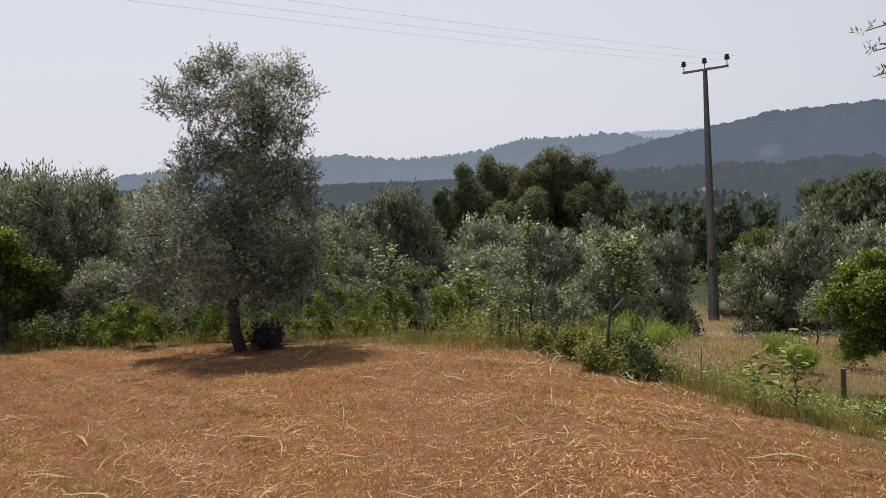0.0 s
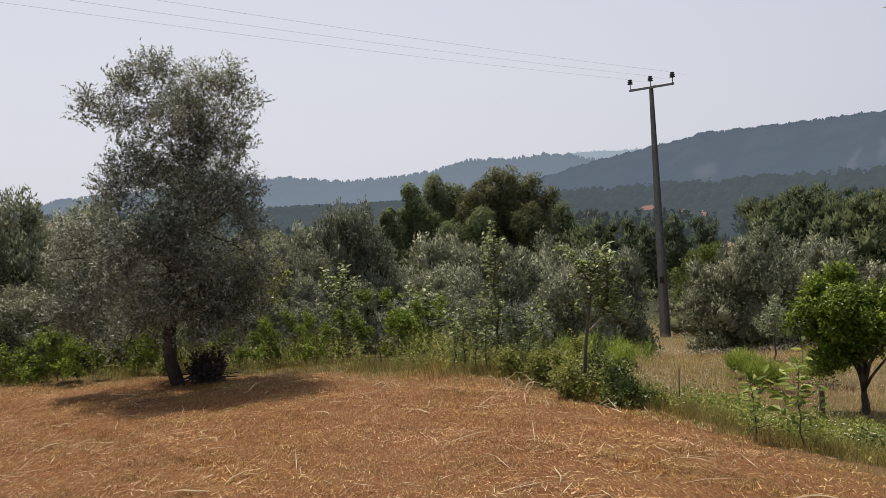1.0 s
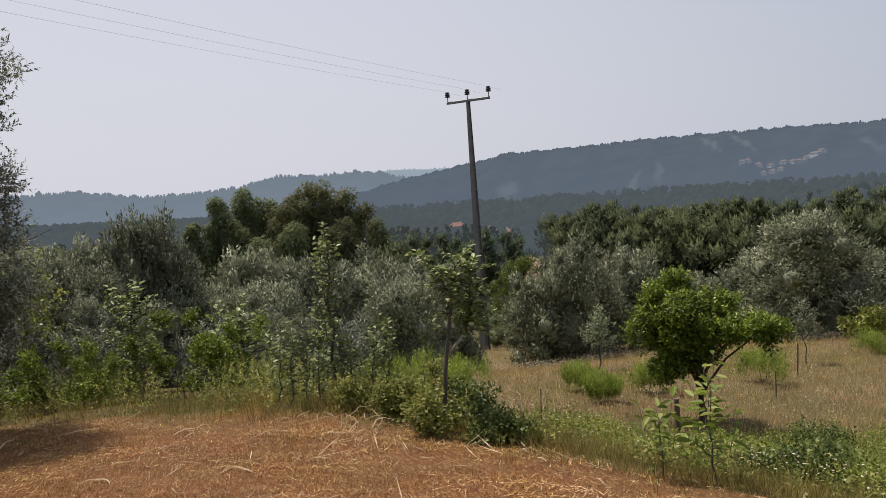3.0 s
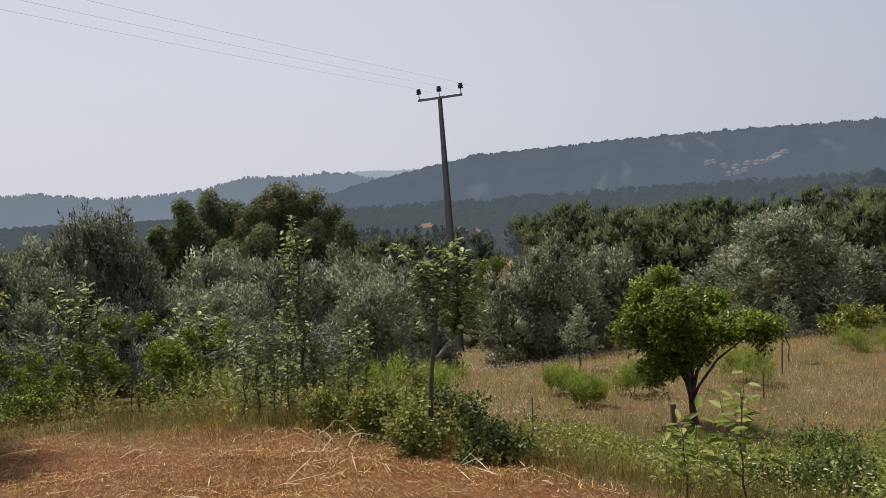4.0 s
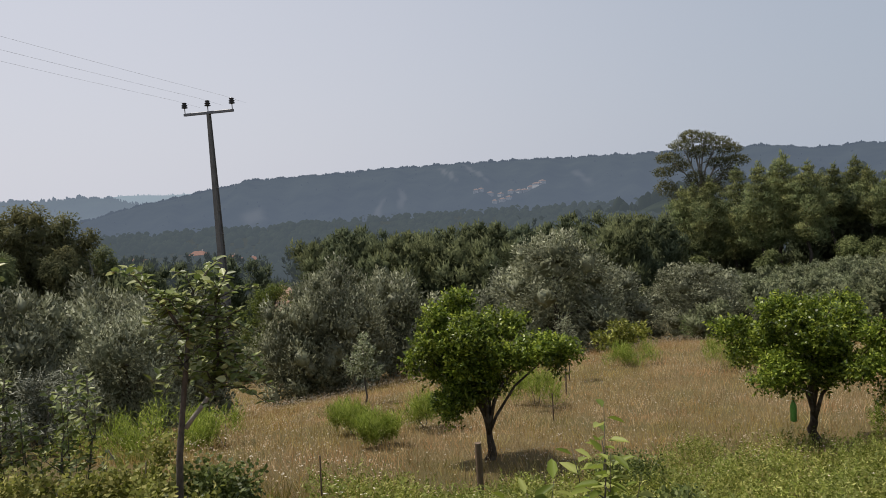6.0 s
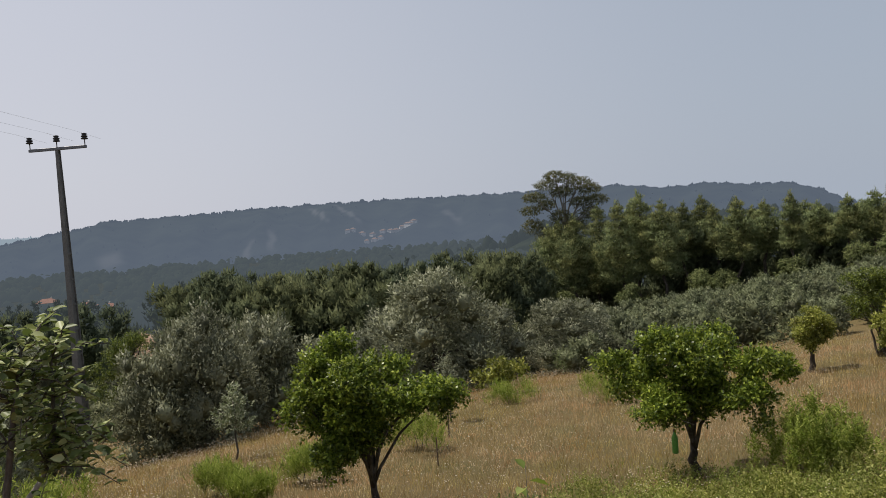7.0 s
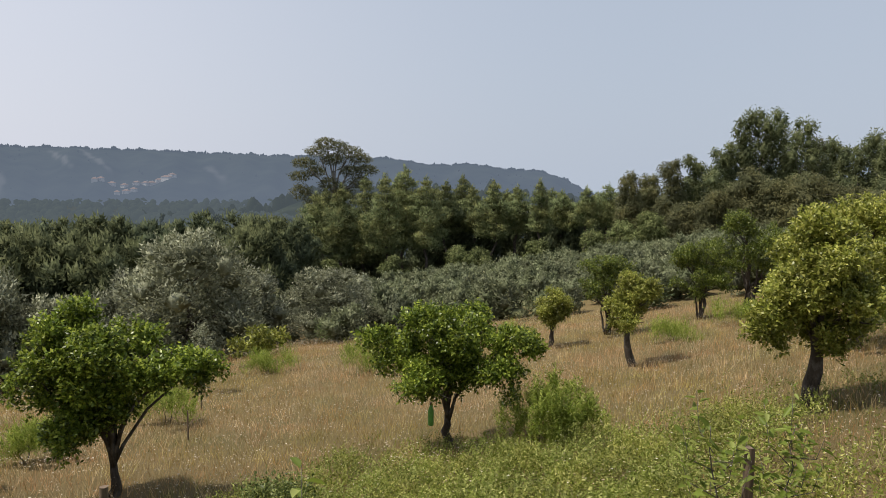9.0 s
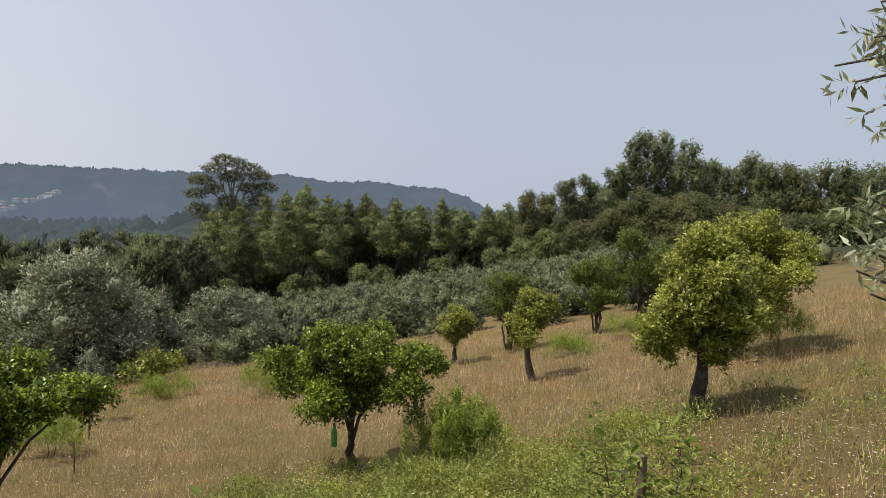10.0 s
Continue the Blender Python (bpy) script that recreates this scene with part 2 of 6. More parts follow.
M_BOTTLE = rough_mat("green_plastic", (0.10, 0.27, 0.06), (0.16, 0.38, 0.09), 12, rough=0.3, bump=0.1)
M_BRUSH = rough_mat("dead_brush", (0.025, 0.02, 0.018), (0.07, 0.055, 0.05), 14, bump=0.8)
# hills and far valley woods: haze mixed in as blue-grey emission, stronger farther off
M_HILL = haze_mat("hazy_wooded_hill", (0.012, 0.022, 0.016), (0.062, 0.078, 0.058), (0.122, 0.15, 0.2), 0.87, 0.012, (0.17, 0.175, 0.165), -25, 45, 0.09)
M_HILL_FAR = haze_mat("hazier_wooded_hill", (0.012, 0.026, 0.018), (0.055, 0.08, 0.055), (0.2, 0.242, 0.305), 0.9, 0.01, None, -40, 40, 0.09)
M_HILL_LAST = haze_mat("palest_hill", (0.03, 0.05, 0.03), (0.08, 0.11, 0.08), (0.32, 0.39, 0.46), 0.93, 0.01)
M_WOODS_HAZY = haze_mat("hazy_valley_woods", (0.035, 0.045, 0.026), (0.075, 0.09, 0.048), (0.078, 0.094, 0.104), 0.38, 0.2)
M_HILL_NEAR = haze_mat("hazy_wooded_slope", (0.02, 0.028, 0.016), (0.075, 0.09, 0.05), (0.07, 0.086, 0.097), 0.8, 0.05)
M_FLOOR_WOODS = haze_mat("valley_floor_woods", (0.025, 0.033, 0.02), (0.07, 0.085, 0.05), (0.088, 0.108, 0.124), 0.84, 0.05)


# ---- helpers for meshes ----
def mesh_of(name, verts, faces, material, smooth=False, normals=None):
    me = bpy.data.meshes.new(name)
    v = np.asarray(verts, dtype=np.float32)
    if isinstance(faces, np.ndarray):
        k = faces.shape[1]
        me.vertices.add(len(v))
        me.vertices.foreach_set("co", v.ravel())
        me.loops.add(faces.size)
        me.loops.foreach_set("vertex_index", faces.astype(np.int32).ravel())
        me.polygons.add(len(faces))
        me.polygons.foreach_set("loop_start", np.arange(0, faces.size, k, dtype=np.int32))
        me.update(calc_edges=True)
    else:
        me.from_pydata([tuple(map(float, p)) for p in v], [], faces)
    if smooth:
        me.polygons.foreach_set("use_smooth", [True] * len(me.polygons))
    if normals is not None:
        me.polygons.foreach_set("use_smooth", [True] * len(me.polygons))
        me.normals_split_custom_set_from_vertices(normals.astype(np.float32))
    me.materials.append(material)
    return me


def part(name, bm, material, parent, label="", smooth=False):
    """Links a bmesh, a mesh or (verts, faces) as one mesh object under a thing or a part."""
    if isinstance(bm, bmesh.types.BMesh):
        me = bpy.data.meshes.new(name)
        bm.to_mesh(me)
        bm.free()
        me.materials.append(material)
        if smooth:
            me.polygons.foreach_set("use_smooth", [True] * len(me.polygons))
    elif isinstance(bm, tuple):
        me = mesh_of(name, bm[0], bm[1], material, smooth, bm[2] if len(bm) > 2 else None)
    else:
        me = bm
    ob = new(name, me)
    ob.parent = parent
    return tagged(ob, label) if label else ob


def tube(path, radii, sides=7, seed=0, wob=0.12):
    """A tapered limb along a path, a little uneven."""
    rs = np.random.RandomState(seed)
    path = np.asarray(path, float)
    verts, faces = [], []
    for i, p in enumerate(path):
        d = path[min(i + 1, len(path) - 1)] - path[max(i - 1, 0)]
        d /= np.linalg.norm(d) + 1e-9
        a = np.cross(d, (0.31, 0.95, 0.11))
        a /= np.linalg.norm(a) + 1e-9
        b = np.cross(d, a)
        for k in range(sides):
            w = 2 * math.pi * k / sides
            verts.append(p + radii[i] * (1 + rs.uniform(-wob, wob)) * (math.cos(w) * a + math.sin(w) * b))
    for i in range(len(path) - 1):
        for k in range(sides):
            k2 = (k + 1) % sides
            faces.append((i * sides + k, i * sides + k2, (i + 1) * sides + k2, (i + 1) * sides + k))
    n = len(verts)
    faces.append(tuple(range(sides))[::-1])
    faces.append(tuple(range(n - sides, n)))
    return verts, faces


def merge(pieces):
    verts, faces = [], []
    for v, f in pieces:
        o = len(verts)
        verts.extend(v)
        faces.extend(tuple(i + o for i in q) for q in f)
    return verts, faces


def bend(a, b, rs, n=5, amount=0.12):
    """A crooked path from a to b."""
    a, b = np.asarray(a, float), np.asarray(b, float)
    size = np.linalg.norm(b - a) * amount
    p = [a + (b - a) * i / n for i in range(n + 1)]
    for i in range(1, n):
        p[i] = p[i] + rs.uniform(-size, size, 3) * (1, 1, 0.5)
    return p


def unit(v):
    return v / (np.linalg.norm(v, axis=-1, keepdims=True) + 1e-9)


def blades(at, along, across, size, width, mid=0.45, plain=False):
    """Leaf-shaped quads: foot at 'at', pointing 'along', widest at mid; far leaves are plain triangles."""
    tip = at + along * size
    if plain:
        half = across * width * 0.5
        return np.stack([at - half, at + half, tip], axis=1).reshape(-1, 3), np.arange(len(at) * 3).reshape(-1, 3)
    m = at + along * size * mid
    half = across * width * 0.5
    v = np.stack([at, m + half, tip, m - half], axis=1).reshape(-1, 3)
    f = np.arange(len(at) * 4).reshape(-1, 4)
    return v, f


def cores(blobs, seed, k):
    """Lumpy inner masses of far crowns, on which the outer leaves sit: triangles and their normals."""
    rs = np.random.RandomState(seed)
    b = np.asarray(blobs, float)
    rows, cols = 4, 6
    lat = np.linspace(-1.35, 1.45, rows)[:, None]
    lon = np.arange(cols)[None] * 2 * math.pi / cols
    d = np.stack([np.cos(lat) * np.cos(lon), np.cos(lat) * np.sin(lon), np.sin(lat) + 0 * lon], -1).reshape(-1, 3)
    r = (b[:, 3] * k)[:, None] * rs.uniform(0.6, 1.1, (len(b), rows * cols))
    v = d[None] * r[:, :, None]
    v[:, :, 2] *= b[:, 4][:, None]
    v = v + b[:, None, :3]
    q = []
    for i in range(rows - 1):
        for j in range(cols):
            a, c = i * cols + j, i * cols + (j + 1) % cols
            q += [(a, c, c + cols), (a, c + cols, a + cols)]
    f = np.array(q)[None] + (np.arange(len(b)) * rows * cols)[:, None, None]
    nor = unit(np.tile(d, (len(b), 1)) + rs.normal(0, 0.35, (len(b) * rows * cols, 3)))
    return v.reshape(-1, 3), f.reshape(-1, 3), nor


def foliage(blobs, twigs, per, twig, size, width, seed, shell=0.55, up=0.25, droop=0.0, spread=0.9, ragged=0.35, clumps=0, round_off=0.0, plain=False, core=0.0):
    """Leaves on twigs that fill uneven clumps. blobs: x, y, z, radius, flatness."""
    rs = np.random.RandomState(seed)
    bl = np.asarray(blobs, float)
    if clumps:
        # each clump breaks up into smaller tufts with air between them
        n = len(bl) * clumps
        b = np.repeat(bl, clumps, 0)
        d = unit(rs.normal(size=(n, 3)) + np.array((0, 0, 0.25)))
        off = d * (b[:, 3] * rs.uniform(0.35, 0.85, n))[:, None]
        off[:, 2] *= b[:, 4]
        bl = np.c_[b[:, :3] + off, b[:, 3] * rs.uniform(0.28, 0.5, n), np.minimum(0.8, b[:, 4] * 1.4)]
    w = bl[:, 3] ** 2
    which = rs.choice(len(bl), twigs, p=w / w.sum())
    c, r, flat = bl[which, :3], bl[which, 3], bl[which, 4]
    d = unit(rs.normal(size=(twigs, 3)))
    # lobes on each clump, so that its outline is uneven and has gaps
    lobes = unit(rs.normal(size=(len(bl), 9, 3)))
    near = np.einsum("ij,ikj->ik", d, lobes[which]).max(axis=1)
    reach = 1 - ragged * (1 - near) * 2.2 + rs.normal(0, 0.06, twigs)
    rad = r * reach * (shell + (1 - shell) * rs.rand(twigs) ** 0.6)
    rad *= np.where(rs.rand(twigs) < 0.16, rs.rand(twigs), 1)
    p = c + d * rad[:, None] * np.stack([np.ones(twigs), np.ones(twigs), flat], 1)
    td = unit(d * 0.8 + rs.normal(0, 0.45, (twigs, 3)) + np.array((0, 0, up)))
    u = (np.tile(np.arange(per) / max(per - 1, 1), twigs))[:, None]
    p2, td2 = np.repeat(p, per, 0), np.repeat(td, per, 0)
    n = len(p2)
    side = unit(np.cross(td2, rs.normal(size=(n, 3))))
    at = p2 + td2 * u * twig
    along = unit(td2 * 0.6 + side * spread + np.array((0, 0, -droop)) + rs.normal(0, 0.15, (n, 3)))
    across = unit(np.cross(along, rs.normal(0, 0.5, (n, 3)) + np.array((0, 0, 1.0))))
    across = unit(np.cross(np.cross(along, across) + rs.normal(0, 0.5, (n, 3)), along))
    s = size * rs.uniform(0.65, 1.25, (n, 1))
    v, f = blades(at, along, across, s, width * s / size, plain=plain)
    if not round_off:
        return v, f
    # leaves face outwards, and are lit partly as the surface of their tuft
    face = np.cross(across, along)
    outward = np.repeat(unit(d + np.array((0, 0, 0.15))), per, 0)
    turn = np.einsum("ij,ij->i", face, outward) < 0
    f[turn] = f[turn][:, ::-1]
    face[turn] *= -1
    nor = unit(face * (1 - round_off) + outward * round_off)
    nor = np.repeat(nor, f.shape[1], 0)
    return join([(v, f, nor), cores(blobs, seed, core)]) if core else (v, f, nor)


def far_crown(lobes, per, leaf, wide, seed, up=0.3, droop=0.0, core=0.84, jut=0.12, soft=0.75):
    """A distant crown: solid lumpy lobes clothed in small sprays. lobes: x, y, z, radius, flatness."""
    rs = np.random.RandomState(seed)
    b = np.asarray(lobes, float)
    n = len(b) * per
    w = b[:, 3] ** 2 * (0.4 + b[:, 4])
    which = rs.choice(len(b), n, p=w / w.sum())
    d = unit(rs.normal(size=(n, 3)) + np.array((0, 0, 0.2)))
    bump = 1 + 0.3 * np.sin(7 * d[:, 0] + which) * np.sin(6 * d[:, 1] + 2 * which) * np.cos(5 * d[:, 2] + which)
    p = b[which, :3] + d * (b[which, 3] * bump * rs.uniform(0.66, 1.0 + jut, n))[:, None] * np.stack([np.ones(n), np.ones(n), b[which, 4]], 1)
    deep = np.zeros(n, bool)
    for k, (x, y, z, r, q) in enumerate(b):
        o = (p - (x, y, z)) / (r, r, r * q)
        deep |= ((o * o).sum(1) < 0.6) & (which != k)
    p, d = p[~deep], d[~deep]
    n = len(p)
    along = unit(d * 0.7 + rs.normal(0, 0.45, (n, 3)) + np.array((0, 0, up - droop)))
    across = unit(np.cross(along, d + rs.normal(0, 0.6, (n, 3))))
    s = leaf * rs.uniform(0.6, 1.35, (n, 1))
    v, f = blades(p - along * s * 0.35, along, across, s, wide * s / leaf, plain=True)
    face = np.cross(across, along)
    turn = (face * d).sum(1) < 0
    f[turn] = f[turn][:, ::-1]
    face[turn] *= -1
    nor = np.repeat(unit(face * (1 - soft) + d * soft), 3, 0)
    return join([(v, f, nor), cores(b, seed, core)]) if core else (v, f, nor)


def join(parts):
    vs, fs, o = [], [], 0
    for v, f, *_ in parts:
        vs.append(v)
        fs.append(f + o)
        o += len(v)
    if len(parts[0]) > 2:
        return np.concatenate(vs), np.concatenate(fs), np.concatenate([p[2] for p in parts])
    return np.concatenate(vs), np.concatenate(fs)


def thing(name, x, y, z, label, category, group="", rz=0.0, size=1.0):
    e = new(name)
    e.empty_display_size = 0.2
    e.matrix_basis = pose(x, y, z, 0, 0, rz) @ Matrix.Scale(size, 4)
    return tagged(e, label, category, group)


def box(bm, x, y, z, sx, sy, sz, turn=0.0, bevel=0.0):
    m = pose(x, y, z, 0, 0, turn) @ Matrix.Diagonal((sx, sy, sz, 1))
    r = bmesh.ops.create_cube(bm, size=1, matrix=m)
    if bevel:
        bmesh.ops.bevel(bm, geom=list({e for v in r["verts"] for e in v.link_edges}), offset=bevel, segments=1, affect="EDGES")
    return bm


def lathe(profile, sides=14):
    v, f = [], []
    for r, z in profile:
        for k in range(sides):
            a = 2 * math.pi * k / sides
            v.append((r * math.cos(a), r * math.sin(a), z))
    for i in range(len(profile) - 1):
        for k in range(sides):
            k2 = (k + 1) % sides
            f.append((i * sides + k, i * sides + k2, (i + 1) * sides + k2, (i + 1) * sides + k))
    f.append(tuple(range(sides))[::-1])
    f.append(tuple(range(len(v) - sides, len(v))))
    return v, f


# ---- the lie of the land ----
NEAR = [(0, -4, 0.35), (-0.2, 2, -0.28), (0.2, 4, -0.58), (0.9, 5.1, -0.68), (0, 7.4, -0.95), (1, 9.3, -1.12), (-3.5, 11.7, -1.3), (-7, 12.1, -1.2),
        (-6, 5, -0.7), (2.2, 7.6, -1.06), (0.8, 10.4, -1.22), (1.5, 9.9, -1.14), (3.0, 5.4, -0.92), (3.0, 8.6, -1.55), (5.75, 10.8, -2.95), (7.8, 12.9, -3.4), (6.1, 5.2, -1.75),
        (8.6, 7.3, -2.6), (11.4, 9.8, -3.5), (12.3, 4.5, -2.25), (16.8, 3.7, -2.3), (20.3, 0.4, -1.9), (19.1, 8.1, -3.65), (23, 11.3, -4.3),
        (26, 7, -3.7), (10, 26, -5.8), (11.2, 20, -4.5), (18.5, 19.9, -4.9), (23, 25, -6.3), (14, 36, -7.6), (1, 14, -2.0), (-6, 18, -2.2)]
FAR = [(34, 24, -7.2), (36, 4, -3.6), (60, 34, -9.5), (62, 8, -4.8), (120, 66, -16.5), (122, 10, -9.5), (4, 100, -13.5), (60, 90, -17), (-20, 34, -4.5), (-60, 90, -11),
       (0, 45, -8), (-40, 10, -0.5), (30, -30, 2), (-20, -40, 4)]
PTS = np.array(NEAR + FAR, float)


def bow(r):
    return np.where(r > 1e-6, r * r * np.log(np.maximum(r, 1e-6)), 0.0)


def fit_land():
    n = len(PTS)
    k = bow(np.hypot(PTS[:, None, 0] - PTS[None, :, 0], PTS[:, None, 1] - PTS[None, :, 1])) + np.eye(n) * 0.6
    q = np.c_[np.ones(n), PTS[:, :2]]
    a = np.block([[k, q], [q.T, np.zeros((3, 3))]])
    return np.linalg.solve(a, np.r_[PTS[:, 2], 0, 0, 0])


LAND = fit_land()


def smooth(a, b, v):
    s = np.clip((v - a) / (b - a), 0, 1)
    return s * s * (3 - 2 * s)


def wave(x, y, seed=0.0):
    """Soft unevenness, about -1 to 1."""
    return (np.sin(x * 1.7 + 1.3 * np.sin(y * 1.1 + seed)) + np.sin(y * 2.3 + 1.7 * np.sin(x * 0.9 + seed * 2)) + np.sin((x + y) * 3.9 + seed)) / 3


def height(x, y):
    """The ground's height. Past the slopes it runs out into the valley floor."""
    x, y = np.atleast_1d(np.asarray(x, float)), np.atleast_1d(np.asarray(y, float))
    r = np.hypot(x, y)
    s = np.minimum(1, 130 / np.maximum(r, 1e-6))
    cx, cy = x * s, y * s
    z = LAND[-3] + LAND[-2] * cx + LAND[-1] * cy
    for i, (px, py, _) in enumerate(PTS):
        z = z + LAND[i] * bow(np.hypot(cx - px, cy - py))
    bearing = np.degrees(np.arctan2(x, y))
    floor = np.interp(bearing, [-180, -80, -40, -25, -10, 5, 60, 80, 105, 150, 180], [8, 3, -5, -8, -22, -33, -33, -22, -12, 5, 8])
    z = z + (floor - z) * smooth(120, 330, r)
    z = z - 110 * smooth(800, 3200, r)
    z = z + 0.025 * wave(x * 1.6, y * 1.6) * smooth(60, 20, r) + 0.012 * wave(x * 5, y * 5, 2.0) * smooth(40, 15, r)
    return z


def h1(x, y):
    return float(height(x, y)[0])


EDGE = [(-14, 13.2), (-8, 12.9), (-3.5, 12.8), (-1.2, 11.6), (0.8, 10.0), (2.0, 8.8), (2.75, 7.4), (3.35, 5.6), (3.7, 3), (3.9, -6)]


def from_edge(x, y):
    """Distance to the field's edge, positive inside the field."""
    x, y = np.asarray(x, float), np.asarray(y, float)
    best = np.full(x.shape, 1e9)
    for (ax, ay), (bx, by) in zip(EDGE[:-1], EDGE[1:]):
        dx, dy = bx - ax, by - ay
        u = np.clip(((x - ax) * dx + (y - ay) * dy) / (dx * dx + dy * dy), 0, 1)
        best = np.minimum(best, np.hypot(x - ax - u * dx, y - ay - u * dy))
    ex, ey = np.array([p[0] for p in EDGE]), np.array([p[1] for p in EDGE])
    top = np.interp(x, ex, ey)
    return np.where((x < 3.9) & (y < top), best, -best)


def build_ground():
    def graded(lo, hi, step, far, back):
        a = list(np.arange(lo, hi, step))
        s = step
        while a[-1] < far:
            s *= 1.13
            a.append(a[-1] + s)
        b, s = [lo], step
        while b[-1] > back:
            s *= 1.13
            b.append(b[-1] - s)
        return np.array(b[:0:-1] + a)
    xs, ys = graded(-11, 28, 0.25, 4600, -4600), graded(0, 28, 0.25, 4600, -4600)
    gx, gy = np.meshgrid(xs, ys)
    z = height(gx.ravel(), gy.ravel())
    v = np.c_[gx.ravel(), gy.ravel(), z]
    nx, ny = len(xs), len(ys)
    i = np.arange(nx * ny).reshape(ny, nx)
    f = np.stack([i[:-1, :-1], i[:-1, 1:], i[1:, 1:], i[1:, :-1]], -1).reshape(-1, 4)
    # what covers the ground, place by place
    e = from_edge(v[:, 0], v[:, 1])
    soil = smooth(-0.35, 0.9, e + 0.35 * wave(v[:, 0] * 1.5, v[:, 1] * 1.5, 4.0))
    r = np.hypot(v[:, 0], v[:, 1])
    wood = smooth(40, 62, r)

    m, t, out = nodes_of("soil_and_turf")
    sa, wa = t.nodes.new("ShaderNodeAttribute"), t.nodes.new("ShaderNodeAttribute")
    sa.attribute_name, wa.attribute_name = "soil", "wood"
    n1, n2, n3 = tex(t, 0.7, 5), tex(t, 6, 6, 0.7), tex(t, 45, 4, 0.7)
    earth = ramp(t, n2, [(0.25, (0.11, 0.038, 0.014)), (0.5, (0.25, 0.088, 0.032)), (0.75, (0.38, 0.165, 0.062))])
    earth = mixc(t, 0.45, earth, ramp(t, n3, [(0.35, (0.06, 0.021, 0.010)), (0.65, (0.38, 0.185, 0.08))]))
    earth = mixc(t, ramp(t, tex(t, 1.6, 5, 0.7), [(0.42, (0, 0, 0)), (0.66, (0.4, 0.4, 0.4))]), earth, ramp(t, n2, [(0.3, (0.13, 0.07, 0.024)), (0.7, (0.32, 0.20, 0.08))]))
    for turn, tone in ((0.5, (0.42, 0.25, 0.11)), (2.0, (0.5, 0.33, 0.17)), (1.2, (0.3, 0.15, 0.06))):
        shred = tex(t, 70, 3, 0.6, stretch=(1, 0.14, 1), turn=turn)
        earth = mixc(t, ramp(t, shred, [(0.56, (0, 0, 0)), (0.66, (0.75, 0.75, 0.75))]), earth, tone)
    turf = ramp(t, n1, [(0.35, (0.085, 0.08, 0.026)), (0.65, (0.18, 0.125, 0.055))])
    turf = mixc(t, 0.5, turf, ramp(t, n3, [(0.3, (0.07, 0.062, 0.026)), (0.7, (0.32, 0.24, 0.12))]))
    c = mixc(t, sa.outputs["Fac"], turf, earth)
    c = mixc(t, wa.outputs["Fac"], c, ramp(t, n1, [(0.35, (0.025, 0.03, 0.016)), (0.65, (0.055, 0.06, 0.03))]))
    p = t.nodes.new("ShaderNodeBsdfPrincipled")
    p.inputs["Roughness"].default_value = 0.95
    p.inputs["Specular IOR Level"].default_value = 0.15
    t.links.new(c, p.inputs["Base Color"])
    t.links.new(bumped(t, mixv(t, n2, n3), 1.0, 0.05), p.inputs["Normal"])
    # haze painted onto the far ground: emission mixed in by distance
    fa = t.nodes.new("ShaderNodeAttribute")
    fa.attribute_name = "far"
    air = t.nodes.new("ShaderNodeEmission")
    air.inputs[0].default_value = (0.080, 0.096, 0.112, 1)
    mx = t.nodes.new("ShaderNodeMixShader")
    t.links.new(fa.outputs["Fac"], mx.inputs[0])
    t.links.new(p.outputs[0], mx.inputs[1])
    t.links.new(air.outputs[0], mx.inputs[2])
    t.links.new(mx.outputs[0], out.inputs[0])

    me = mesh_of("ground", v, f, m, True)
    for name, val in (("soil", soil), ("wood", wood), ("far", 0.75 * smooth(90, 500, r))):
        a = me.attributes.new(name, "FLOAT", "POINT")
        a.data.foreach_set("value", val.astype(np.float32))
    tagged(new("ground", me), "sloping ground of red-brown soil, dry meadow and wooded valley", "ground", kind="structure")


build_ground()


